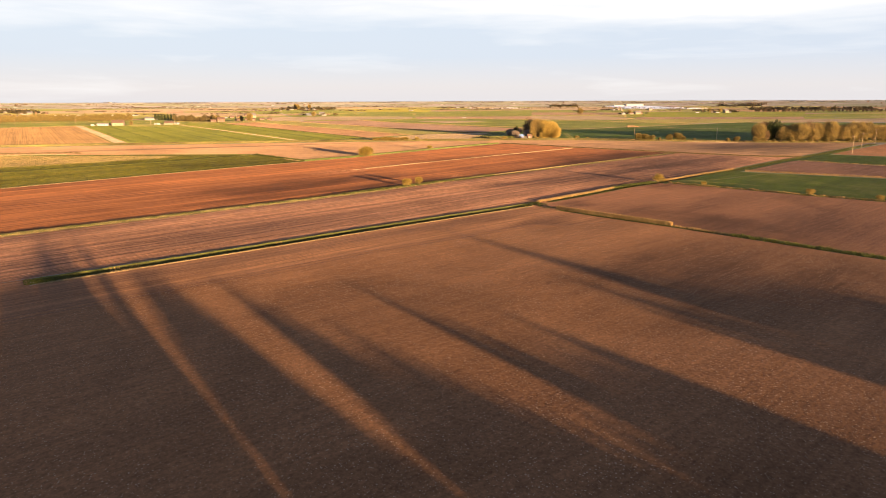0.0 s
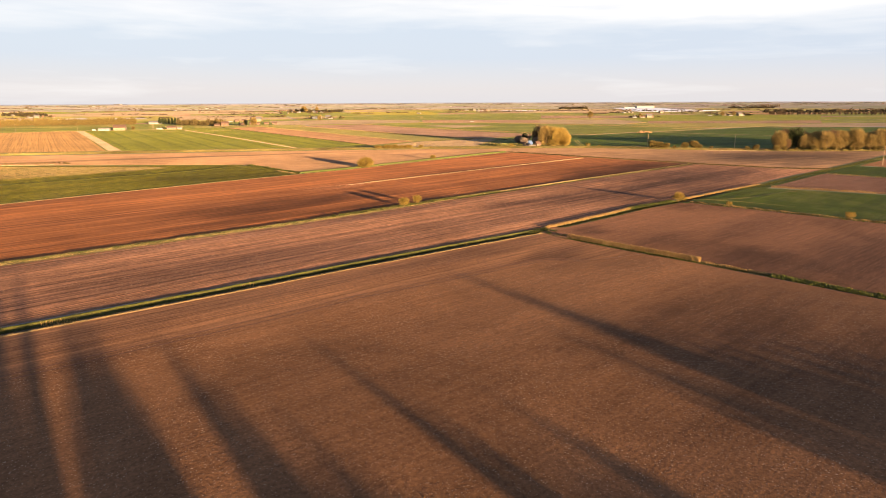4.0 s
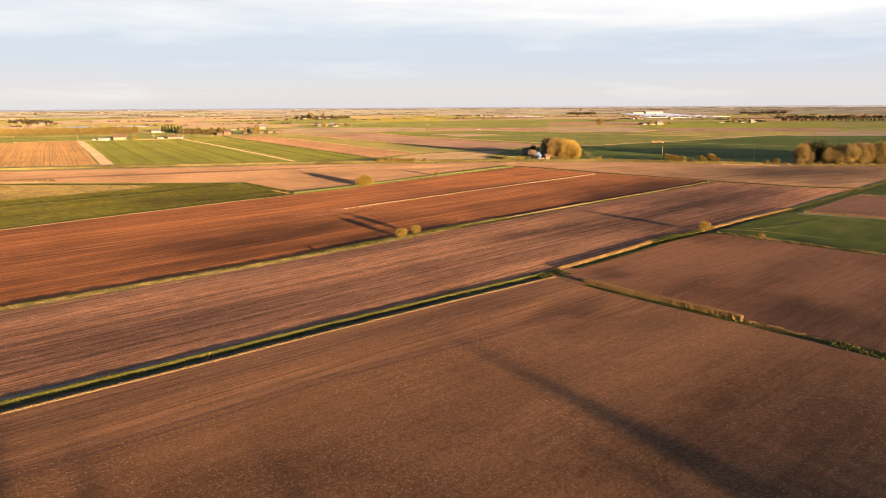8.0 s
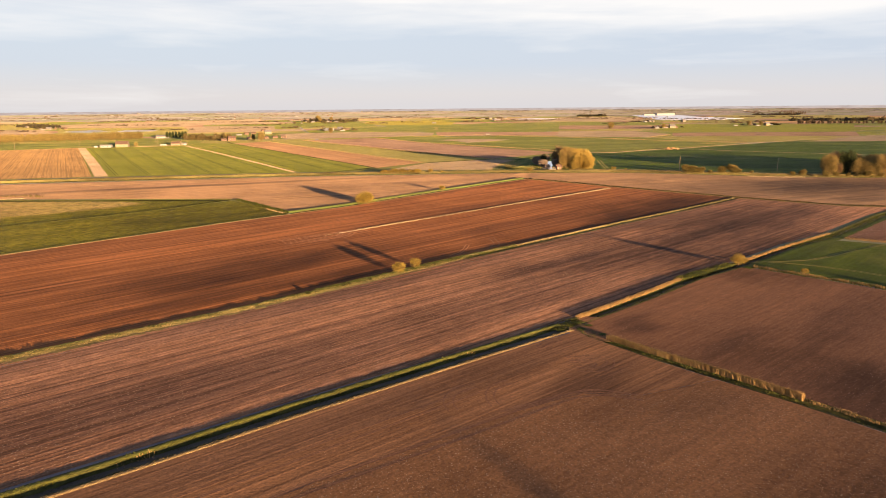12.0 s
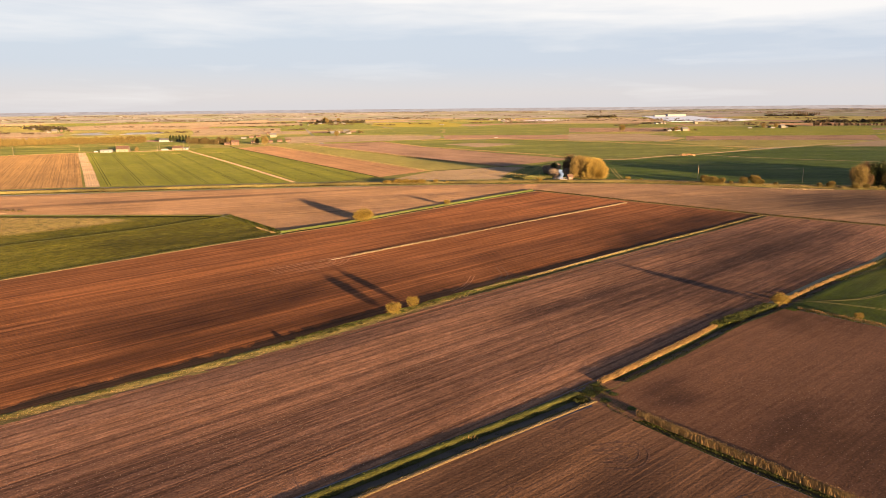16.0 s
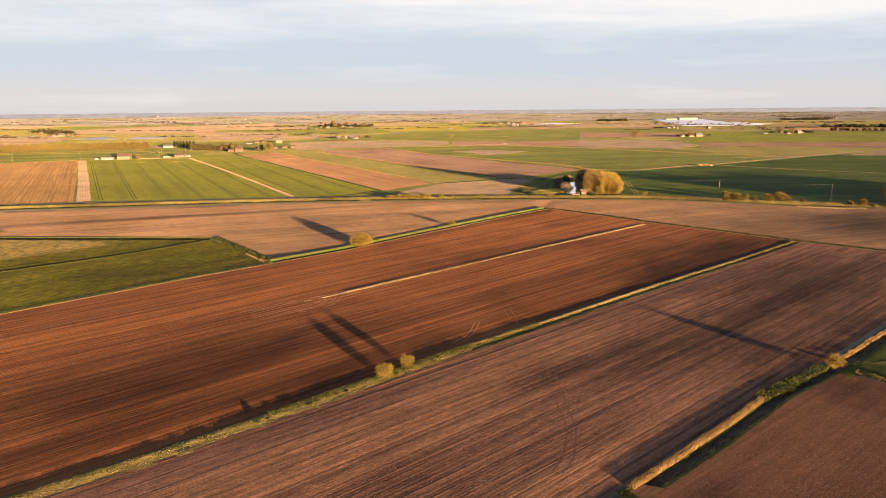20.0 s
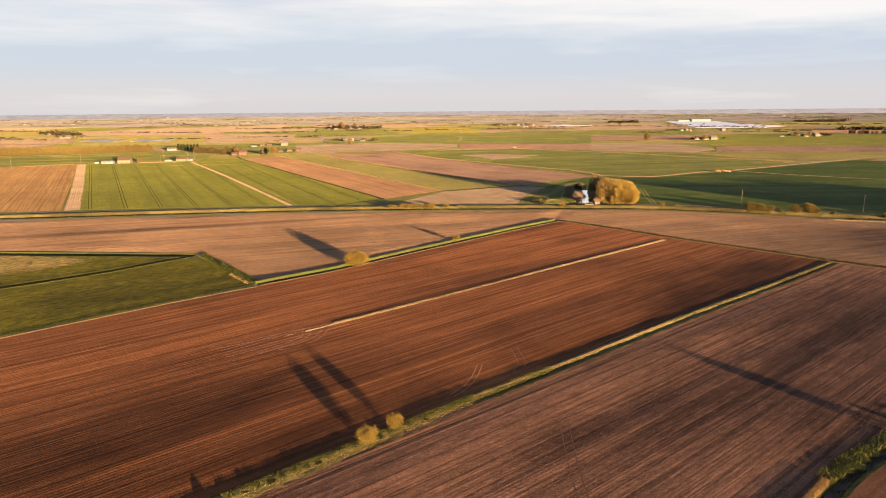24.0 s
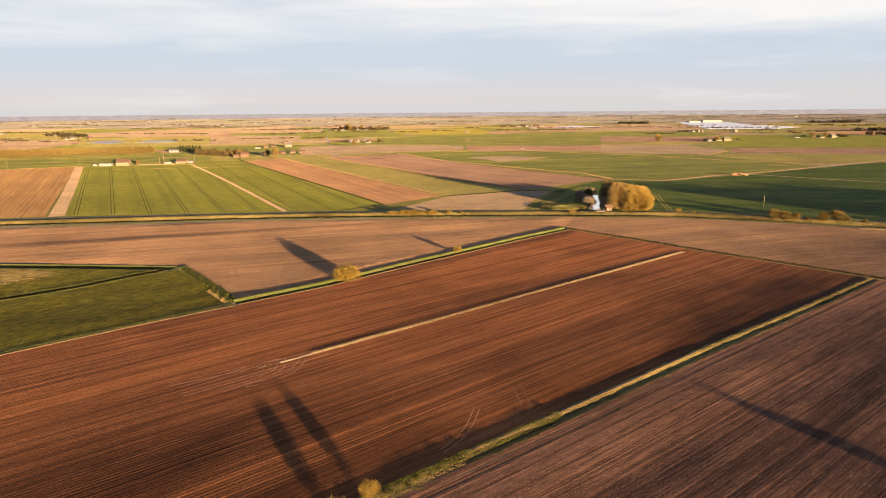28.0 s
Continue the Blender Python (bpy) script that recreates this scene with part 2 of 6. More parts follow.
ROW1 = math.atan2(82, 97)      # rows of the two near fields, along the first ditch
ROW2 = math.atan2(202, 218)    # the field beyond it
ROW3 = math.atan2(141, 142)    # the red field, along its straw strip
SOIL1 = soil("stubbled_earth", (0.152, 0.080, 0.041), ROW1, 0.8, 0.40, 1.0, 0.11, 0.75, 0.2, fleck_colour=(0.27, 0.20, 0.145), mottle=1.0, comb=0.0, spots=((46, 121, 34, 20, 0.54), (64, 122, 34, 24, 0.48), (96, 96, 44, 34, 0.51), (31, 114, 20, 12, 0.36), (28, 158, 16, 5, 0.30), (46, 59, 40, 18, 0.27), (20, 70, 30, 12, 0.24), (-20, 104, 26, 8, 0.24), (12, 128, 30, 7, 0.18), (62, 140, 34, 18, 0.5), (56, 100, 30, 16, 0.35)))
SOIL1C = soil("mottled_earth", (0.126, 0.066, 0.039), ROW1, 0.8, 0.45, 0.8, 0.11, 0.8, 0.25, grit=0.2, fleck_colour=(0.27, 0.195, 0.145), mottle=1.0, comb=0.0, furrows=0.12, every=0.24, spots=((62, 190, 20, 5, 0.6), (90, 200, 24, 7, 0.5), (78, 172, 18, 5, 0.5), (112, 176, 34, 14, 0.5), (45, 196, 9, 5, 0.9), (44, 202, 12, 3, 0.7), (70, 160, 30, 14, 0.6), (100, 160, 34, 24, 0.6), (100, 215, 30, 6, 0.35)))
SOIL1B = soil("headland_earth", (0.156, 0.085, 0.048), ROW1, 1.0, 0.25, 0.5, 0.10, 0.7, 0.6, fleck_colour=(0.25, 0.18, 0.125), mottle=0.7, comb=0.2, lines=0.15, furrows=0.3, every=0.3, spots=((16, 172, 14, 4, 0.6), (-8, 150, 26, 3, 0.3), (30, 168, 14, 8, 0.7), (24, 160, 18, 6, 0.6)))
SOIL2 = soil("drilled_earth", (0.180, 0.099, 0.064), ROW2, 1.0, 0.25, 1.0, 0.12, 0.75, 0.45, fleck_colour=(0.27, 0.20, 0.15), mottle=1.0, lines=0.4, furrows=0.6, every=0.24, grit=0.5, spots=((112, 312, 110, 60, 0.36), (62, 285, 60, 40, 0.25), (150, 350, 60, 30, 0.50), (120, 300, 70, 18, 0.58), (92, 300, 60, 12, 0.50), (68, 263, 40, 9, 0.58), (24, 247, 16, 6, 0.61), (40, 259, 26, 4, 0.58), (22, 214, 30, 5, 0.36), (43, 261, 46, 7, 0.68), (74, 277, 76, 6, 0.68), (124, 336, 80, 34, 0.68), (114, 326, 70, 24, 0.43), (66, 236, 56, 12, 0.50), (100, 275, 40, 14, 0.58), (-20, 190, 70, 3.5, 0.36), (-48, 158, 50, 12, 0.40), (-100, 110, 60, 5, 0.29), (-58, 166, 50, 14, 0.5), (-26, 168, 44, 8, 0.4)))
# the two narrow spots beside the straw strip paint its shadow into the soil
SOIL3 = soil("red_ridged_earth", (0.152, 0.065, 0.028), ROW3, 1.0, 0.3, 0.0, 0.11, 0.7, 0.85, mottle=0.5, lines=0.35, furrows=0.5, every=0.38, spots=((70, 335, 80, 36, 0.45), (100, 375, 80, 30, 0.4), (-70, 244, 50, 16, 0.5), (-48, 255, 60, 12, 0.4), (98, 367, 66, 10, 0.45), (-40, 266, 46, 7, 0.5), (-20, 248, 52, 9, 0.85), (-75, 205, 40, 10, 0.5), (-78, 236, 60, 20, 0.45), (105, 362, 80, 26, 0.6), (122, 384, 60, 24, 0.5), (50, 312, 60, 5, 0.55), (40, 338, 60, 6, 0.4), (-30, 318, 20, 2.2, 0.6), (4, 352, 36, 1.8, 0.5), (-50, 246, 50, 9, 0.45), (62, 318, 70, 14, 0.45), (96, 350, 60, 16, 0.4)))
# the long narrow spot paints a shaded dip across the field
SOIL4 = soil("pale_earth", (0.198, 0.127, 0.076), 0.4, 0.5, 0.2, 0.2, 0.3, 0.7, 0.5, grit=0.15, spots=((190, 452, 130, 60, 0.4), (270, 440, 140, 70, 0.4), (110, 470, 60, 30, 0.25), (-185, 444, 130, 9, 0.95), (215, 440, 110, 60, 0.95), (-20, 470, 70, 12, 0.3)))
SOIL5 = soil("far_earth", (0.236, 0.144, 0.082), 2.16, 0.5, 0.2, 0.0, 0.6, 0.7, 0.35, mottle=0.6, furrows=0.4, every=0.25)
SOIL12 = soil("bedded_earth", (0.176, 0.114, 0.052), 2.16, 0.5, 0.12, 0.0, 0.4, 0.6, 0.4, mottle=0.5, furrows=0.45, every=0.42)
# far soil muted for distance, haze put into the colour
FARPINK = soil("far_pale_earth", (0.198, 0.160, 0.116), 2.2, 0.3, 0.2, 0.0, 0.8, 0.7, 0.4)
SOIL6 = soil("dark_far_earth", (0.190, 0.128, 0.096), 2.2, 0.3, 0.3, 0.0, 0.8, 0.7, 0.4)
SOIL7 = soil("cloddy_earth", (0.12, 0.068, 0.05), 0.7, 0.6, 0.3, 0.9, 0.5, 1.0, 0.4)
STUBBLE = soil("rough_stubble", (0.205, 0.163, 0.122), 0.1, 0.4, 0.3, 0.9, 0.4, 0.9, 0.4)
PASTURE = crop("rough_pasture", (0.148, 0.144, 0.014), 0.9, 0.5, patchy=1.2, relief=1.6, streak=0.6, lumps=0.8)
CROP1 = crop("young_cereal", (0.136, 0.150, 0.021), 2.16, 0.2, patchy=0.3, relief=0.8, streak=0.45)
CROP2 = crop("dark_cereal", (0.046, 0.076, 0.012), 0.1, 0.2, patchy=0.4, relief=1.0, streak=0.8)
CROP5 = crop("bright_cereal", (0.036, 0.056, 0.004), 0.75, 0.35, patchy=0.7, relief=0.6, streak=0.8)
CROP3 = crop("pale_meadow", (0.188, 0.176, 0.054), 2.1, 0.5, relief=0.8)
CROP4 = crop("far_green", (0.118, 0.136, 0.033), 0.3, 0.4, relief=0.9, streak=0.8)
def far_plain():
    """Fields too far off to tell apart, as a patchwork in their long strips. Distance haze is put into their cool
    greyed colours.
    """
    def build(n):
        p = place(n, 0.3, (1 / 230, 1 / 70, 0))
        cell = n.add("ShaderNodeTexVoronoi", {"Vector": p, "Scale": 1.0, "Randomness": 0.9}, distance="CHEBYCHEV").outputs["Color"]
        pick = n.add("ShaderNodeSeparateColor", {0: cell}).outputs[0]
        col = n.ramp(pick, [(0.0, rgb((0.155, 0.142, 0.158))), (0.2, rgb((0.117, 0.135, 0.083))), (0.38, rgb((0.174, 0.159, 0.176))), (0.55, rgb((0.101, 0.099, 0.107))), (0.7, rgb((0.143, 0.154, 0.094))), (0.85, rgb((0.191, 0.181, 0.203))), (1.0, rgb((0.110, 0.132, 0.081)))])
        mid = n.noise(place(n), 0.02, 5.0, 0.65)
        tuft = n.noise(place(n), 1.2, 4.0, 0.7)
        col = n.mix(0.8, col, n.mix(1.0, col, n.ramp(mid, [(0.3, grey(0.7)), (0.7, grey(1.3))]), "MULTIPLY"))
        return col, n.add("ShaderNodeBump", {"Height": tuft, "Distance": 0.6, "Strength": 0.9}).outputs[0]
    return material("far_plain", build, 0.95, 0.05, 0.0, 1.0)


FARLAND = far_plain()
DRYLAND = soil("dry_far_stubble", (0.235, 0.190, 0.118), 2.0, 0.3, 0.15, 0.0, 0.8, 0.7, 0.4)
RAPE = crop("yellow_crop", (0.205, 0.185, 0.03), 0.3, 0.3, relief=0.8)
MUD = plain("ditch_mud", (0.035, 0.03, 0.024), 0.6, 2.0)
OLIVE = crop("olive_grass", (0.088, 0.092, 0.022), 0.7, 0.35)
DRYBANK = crop("dry_bank", (0.118, 0.100, 0.040), 0.7, 0.6, patchy=1.2, relief=0.5, streak=0.6)
BANK = crop("grass_bank", (0.075, 0.10, 0.028), 0.7, 0.2)
STRAW = leafy("dry_grass", (0.30, 0.225, 0.115), 0.3, (1.15, 1.1, 0.95))
REED = leafy("dry_reed", (0.25, 0.17, 0.078), 0.35, (1.2, 1.15, 1.0))
GRASS = leafy("verge_grass", (0.06, 0.075, 0.018), 0.4, (1.6, 1.25, 0.8))
# dark weeds; also carries the shade inside the ditches in its colour
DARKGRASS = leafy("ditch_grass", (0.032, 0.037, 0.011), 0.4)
WILLOW = leafy("willow_twigs", (0.305, 0.228, 0.066), 0.35, (1.2, 1.15, 1.0))
SCRUB = leafy("budding_scrub", (0.170, 0.124, 0.030), 0.4, (1.2, 1.2, 0.9))
BROWNTREE = leafy("bare_brown_twigs", (0.118, 0.083, 0.050), 0.4, (1.3, 1.15, 0.9))
DARKTREE = leafy("dark_evergreen", (0.03, 0.042, 0.018), 0.4)
HEDGEBROWN = leafy("dead_hedge_grass", (0.095, 0.075, 0.032), 0.4, (1.3, 1.2, 0.9))
BARK = plain("bark", (0.14, 0.10, 0.07), 0.9, 6.0, 0.35)
BRICK = plain("brick", (0.125, 0.082, 0.058), 0.85, 4.0, 0.3)
CREAM = plain("cream_render", (0.185, 0.165, 0.12), 0.8, 2.0, 0.15)
WHITE = plain("white_paint", (0.235, 0.24, 0.24), 0.7, 2.0, 0.1)
TILE = plain("roof_tile", (0.10, 0.064, 0.05), 0.8, 3.0, 0.3)
SLATE = plain("slate", (0.11, 0.11, 0.12), 0.6, 3.0, 0.25)
SHEET = plain("steel_sheet", (0.23, 0.235, 0.24), 0.45, 1.5, 0.2, 0.5)
POLY = plain("crop_cover_film", (0.86, 0.80, 0.79), 0.3, 0.05, 0.08, 0.8)
TIMBER = plain("weathered_timber", (0.22, 0.17, 0.12), 0.85, 5.0, 0.3)
GLASS = plain("window_glass", (0.05, 0.06, 0.07), 0.08, 1.0, 0.1, 0.6)
TRACK = plain("pale_track", (0.25, 0.19, 0.12), 0.95, 0.8, 0.25, 0.1, 0.0, 1.0)
CONCRETE = plain("concrete", (0.16, 0.15, 0.135), 0.85, 2.0, 0.2)
BLEACHED = plain("bleached_stubble", (0.235, 0.18, 0.125), 0.95, 0.4, 0.35, 0.05, 0.0, 1.0)
RUT = plain("crop_rut", (0.040, 0.050, 0.014), 0.95, 0.8, 0.25, 0.05, 0.0, 1.0)
PALESTRAW = leafy("pale_straw", (0.33, 0.26, 0.165), 0.25, (1.15, 1.12, 1.05))
FLATSTRAW = leafy("flat_straw", (0.33, 0.26, 0.19), 0.45, (1.2, 1.15, 1.1))
DRYPASTURE = crop("dry_pasture", (0.165, 0.145, 0.045), 0.9, 0.7, patchy=1.3, relief=0.9, streak=0.9, lumps=1.0)
STRAWBED = plain("matted_straw", (0.37, 0.285, 0.19), 0.95, 1.2, 0.3, 0.05, 0.0, 1.0)
VERGE = crop("bleached_verge", (0.170, 0.125, 0.065), 0.7, 0.2, relief=0.2)
PASTUREGRASS = leafy("pasture_blades", (0.096, 0.100, 0.012), 0.35, (1.45, 1.25, 1.0))
# darker than open turf: the ditch's shade is put into the colour
DITCHSHADE = crop("shaded_ditch_side", (0.050, 0.052, 0.017), 0.7, 0.1)
# ---- helpers for meshes ----
def link(name, mesh, mat, parent=None, smooth=False):
    for m in (mat if isinstance(mat, (list, tuple)) else [mat]):
        mesh.materials.append(m)
    if smooth:
        mesh.polygons.foreach_set("use_smooth", [True] * len(mesh.polygons))
    ob = new(name, mesh)
    if parent is not None:
        ob.parent = parent
    return ob


def pydata(name, verts, faces, mat, parent=None, smooth=False):
    me = bpy.data.meshes.new(name)
    me.from_pydata([tuple(map(float, v)) for v in verts], [], faces)
    me.update()
    return link(name, me, mat, parent, smooth)


def facets(name, corners, mat, parent=None):
    """Many loose triangles or quads: corners is an array (count, 3 or 4, 3)."""
    c = np.asarray(corners, dtype=np.float32)
    count, k = c.shape[:2]
    me = bpy.data.meshes.new(name)
    me.vertices.add(count * k)
    me.vertices.foreach_set("co", c.ravel())
    me.loops.add(count * k)
    me.loops.foreach_set("vertex_index", np.arange(count * k, dtype=np.int32))
    me.polygons.add(count)
    me.polygons.foreach_set("loop_start", np.arange(0, count * k, k, dtype=np.int32))
    me.update(calc_edges=True)
    return link(name, me, mat, parent)


def along(line, step=2.0):
    """Points every step metres on a polyline, with the sideways unit vector (to its left)."""
    p = np.array(line, float)
    seg = np.diff(p, axis=0)
    far = np.concatenate([[0], np.cumsum(np.hypot(seg[:, 0], seg[:, 1]))])
    s = np.linspace(0, far[-1], max(2, int(far[-1] / step) + 1))
    q = np.stack([np.interp(s, far, p[:, 0]), np.interp(s, far, p[:, 1])], 1)
    for _ in range(3):
        if len(q) > 4:
            q[1:-1] = (q[:-2] + 2 * q[1:-1] + q[2:]) / 4
    d = np.gradient(q, axis=0)
    d /= np.hypot(d[:, 0], d[:, 1])[:, None]
    return q, np.stack([-d[:, 1], d[:, 0]], 1)


def sweep(name, line, profile, mat, parent=None, step=2.0, wobble=0.15, seed=1, smooth=True):
    """A strip of ground along a line; profile: (sideways, height) from right to left."""
    q, side = along(line, step)
    rng = np.random.default_rng(seed)
    k = len(profile)
    v = []
    for (x, y), (sx, sy) in zip(q, side):
        for i, (o, z) in enumerate(profile):
            edge = i in (0, k - 1)
            o2 = o + (0 if edge else rng.normal() * wobble)
            v.append((x + sx * o2, y + sy * o2, z + (0 if edge else rng.normal() * wobble * 0.3)))
    f = [(i * k + j + 1, i * k + j, (i + 1) * k + j, (i + 1) * k + j + 1) for i in range(len(q) - 1) for j in range(k - 1)]
    return pydata(name, v, f, mat, parent, smooth)


def morph(name, line, first, last, turn_at, spread, mat, step=2.0, wobble=0.15, seed=1):
    """A strip of ground whose section changes from one profile to another round a share of its length."""
    q, side = along(line, step)
    rng = np.random.default_rng(seed)
    k = len(first)
    v = []
    for i, ((x, y), (sx, sy)) in enumerate(zip(q, side)):
        u = min(1.0, max(0.0, (i / (len(q) - 1) - turn_at) / spread + 0.5))
        for j, ((o, z), (o2, z2)) in enumerate(zip(first, last)):
            rim = j in (0, k - 1)
            oo = o + (o2 - o) * u + (0 if rim else rng.normal() * wobble)
            v.append((x + sx * oo, y + sy * oo, z + (z2 - z) * u + (0 if rim else rng.normal() * wobble * 0.3)))
    f = [(i * k + j + 1, i * k + j, (i + 1) * k + j, (i + 1) * k + j + 1) for i in range(len(q) - 1) for j in range(k - 1)]
    return pydata(name, v, f, mat, None, True)


def blades(line, lo, hi, per_m2, height, width=0.14, seed=1, base=None, lean=0.35, clump=0.5, ends=(0, 1), even=0.0):
    """Grass blades between two sideways distances of a line, as triangles."""
    q, side = along(line, 1.0)
    rng = np.random.default_rng(seed)
    a, b = int(ends[0] * (len(q) - 1)), int(ends[1] * (len(q) - 1))
    count = int((b - a) * abs(hi - lo) * per_m2)
    s = a + rng.random(count) * (b - a)
    i = np.minimum(s.astype(int), len(q) - 2)
    u = (s - i)[:, None]
    o = lo + rng.random(count) * (hi - lo)
    patch = 0.5 + 0.5 * np.sin(s * 0.9 + 3 * np.sin(s * 0.23) + o * 1.7 + seed)
    keep = rng.random(count) > clump * (1 - patch)
    p = q[i] * (1 - u) + q[i + 1] * u + side[i] * o[:, None]
    z = np.zeros(count) if base is None else np.interp(o, [c[0] for c in base], [c[1] for c in base])
    h = height * (0.45 + 0.4 * even + (0.75 - 0.55 * even) * rng.random(count)) * (1 - 0.45 * clump * (1 - patch))
    t = rng.random(count) * 2 * math.pi
    w = width * (0.6 + 0.8 * rng.random(count))
    root = np.stack([p[:, 0], p[:, 1], z - 0.03], 1)
    across = np.stack([np.cos(t) * w, np.sin(t) * w, np.zeros(count)], 1)
    t2 = rng.random(count) * 2 * math.pi
    tip = root + np.stack([np.cos(t2) * h * lean * rng.random(count), np.sin(t2) * h * lean * rng.random(count), h], 1)
    return np.stack([root - across, root + across, tip], 1)[keep]


def inside(poly, x, y):
    """Even-odd test of many points."""
    p = np.array(poly, float)
    got = np.zeros(len(x), bool)
    for (x0, y0), (x1, y1) in zip(p, np.roll(p, -1, axis=0)):
        if y0 == y1:
            continue
        got ^= ((y0 > y) != (y1 > y)) & (x < (x1 - x0) * (y - y0) / (y1 - y0) + x0)
    return got


def field(name, poly, mat, label, category="field", z=0.06, group=""):
    """A field: a sheet with a sunk edge, so that it has thickness."""
    bm = bmesh.new()
    top = [bm.verts.new((x, y, z)) for x, y in poly]
    low = [bm.verts.new((x, y, -0.02)) for x, y in poly]
    bm.faces.new(top)
    for i in range(len(poly)):
        j = (i + 1) % len(poly)
        bm.faces.new((low[i], low[j], top[j], top[i]))
    bmesh.ops.triangulate(bm, faces=bm.faces[:])
    bmesh.ops.recalc_face_normals(bm, faces=bm.faces[:])
    me = bpy.data.meshes.new(name)
    bm.to_mesh(me)
    bm.free()
    return tagged(link(name, me, mat), label, category, group, "structure")


def margin(poly, x, y):
    """Distance to a polygon's edge."""
    p = np.array(poly, float)
    x, y = np.atleast_1d(x), np.atleast_1d(y)
    best = np.full(len(x), 1e9)
    for (x0, y0), (x1, y1) in zip(p, np.roll(p, -1, axis=0)):
        dx, dy = x1 - x0, y1 - y0
        t = np.clip(((x - x0) * dx + (y - y0) * dy) / (dx * dx + dy * dy), 0, 1)
        best = np.minimum(best, np.hypot(x - x0 - t * dx, y - y0 - t * dy))
    return best


def lie(poly, turn, swell, x, y):
    """How far a worked field swells above its edges, without its ridges."""
    c, s = math.cos(turn), math.sin(turn)
    x, y = np.atleast_1d(x), np.atleast_1d(y)
    wave = np.array([0.6 + noise.noise(((a * c + b * s) * 0.012, (b * c - a * s) * 0.035, 3.1)) for a, b in zip(x, y)])
    return swell * wave * np.clip(margin(poly, x, y) / 9.0, 0, 1)


def ridged(name, poly, turn, pitch, rise, mat, label, z=0.06, wave=0.0, step=9.0, seed=3, track_every=0, swell=0.0):
    """A field worked in rows: real ridges and furrows that run along the rows."""
    rng = np.random.default_rng(seed)
    p = np.array(poly, float)
    c, s = math.cos(turn), math.sin(turn)
    r = np.stack([p[:, 0] * c + p[:, 1] * s, -p[:, 0] * s + p[:, 1] * c], 1)
    nxt = np.roll(r, -1, axis=0)
    shape = ((0.0, 0.0), (0.3, 1.0), (0.62, 1.0))
    verts, faces, prev = [], [], []
    v0, v1 = r[:, 1].min(), r[:, 1].max()
    rows = int((v1 - v0) / pitch)
    for k in range(rows + 1):
        lift = rise * (0.35 + 1.5 * rng.random() ** 2)
        drop = -rise * (0.3 + 0.5 * rng.random())
        wheel = track_every and k % track_every in (0, 2)
        for a, b in shape:
            v = v0 + (k + a) * pitch
            if v >= v1 - 0.01:
                continue
            v = max(v, v0 + 0.01)
            cut = sorted(x0 + (x1 - x0) * (v - y0) / (y1 - y0) for (x0, y0), (x1, y1) in zip(r, nxt) if (y0 > v) != (y1 > v))
            made = []
            for lo, hi in zip(cut[0::2], cut[1::2]):
                count = max(3, int((hi - lo) / step))
                u = np.linspace(lo, hi, count)
                h = z + (lift if b else drop) * (0.9 + 0.2 * rng.random(count)) - (0.07 if wheel else 0)
                vv = v + wave * np.sin(u * 0.021 + 0.6) + rng.normal(size=count) * 0.02
                if swell:
                    h = h + lie(poly, turn, swell, u * c - vv * s, u * s + vv * c)
                start = len(verts)
                verts += [(a_ * c - b_ * s, a_ * s + b_ * c, c_) for a_, b_, c_ in zip(u, vv, h)]
                made.append((start, count, lo, hi))
                for s0, n0, lo0, hi0 in prev:
                    if hi0 < lo or lo0 > hi or abs(lo - lo0) + abs(hi - hi0) > 40 + 0.5 * (hi - lo):
                        continue
                    m = max(n0, count)
                    for j in range(m - 1):
                        i0, i1 = round(j * (n0 - 1) / (m - 1)), round((j + 1) * (n0 - 1) / (m - 1))
                        k0, k1 = round(j * (count - 1) / (m - 1)), round((j + 1) * (count - 1) / (m - 1))
                        f = [s0 + i0, s0 + i1, start + k1, start + k0]
                        if i0 == i1:
                            f.remove(s0 + i1)
                        if k0 == k1:
                            f.remove(start + k1)
                        if len(f) > 2:
                            faces.append(tuple(f))
            prev = made
    return tagged(pydata(name, verts, faces, mat), label, "field", "", "structure")


# ---- plan of the land, in metres ----
DITCH1 = [(-78, 111.8), (-69, 119), (-41, 141.5), (-22, 157.5), (3, 177.5), (28, 197)]
DITCH2 = [(31, 200.5), (44, 212), (58, 225), (72, 239), (88, 251), (118, 278), (143, 297), (186, 338), (215, 364), (273, 417), (330, 470)]
DITCH3 = [(33, 192.5), (44, 180), (60, 164.5), (73, 151), (84, 139), (120, 101), (170, 48)]
HEDGE1 = [(-190, 84), (-120, 146), (-80, 181), (-49, 208), (-27, 229), (-14, 242), (1, 257), (28, 282), (66, 318), (107, 355), (148, 393)]
BANK1 = [(-78, 348.5), (-54, 372), (-30, 402), (-11, 424), (17, 457), (45, 487)]
EDGE1 = [(46, 486), (77, 459), (100, 437), (130, 412), (149, 395), (188, 367), (212, 362)]
STRIP1 = [(-44, 301), (-35, 310), (-5, 339), (37, 381), (91, 434)]
DRAIN_N = [(-700, 375), (-420, 440), (-272, 474), (-154, 500), (-88, 511), (-24, 519), (43, 526), (106, 527), (136, 520), (173, 510), (211, 496), (260, 488), (340, 486), (450, 482), (700, 480)]
DRAIN_F = [(-700, 400), (-430, 465), (-294, 498), (-166, 525), (-96, 537), (-27, 543), (45, 546), (111, 547), (143, 540), (183, 529), (222, 514), (265, 505), (340, 503), (450, 499), (700, 497)]
DITCH4 = [(-123, 391.5), (-165, 391), (-198, 390), (-300, 389), (-500, 387)]
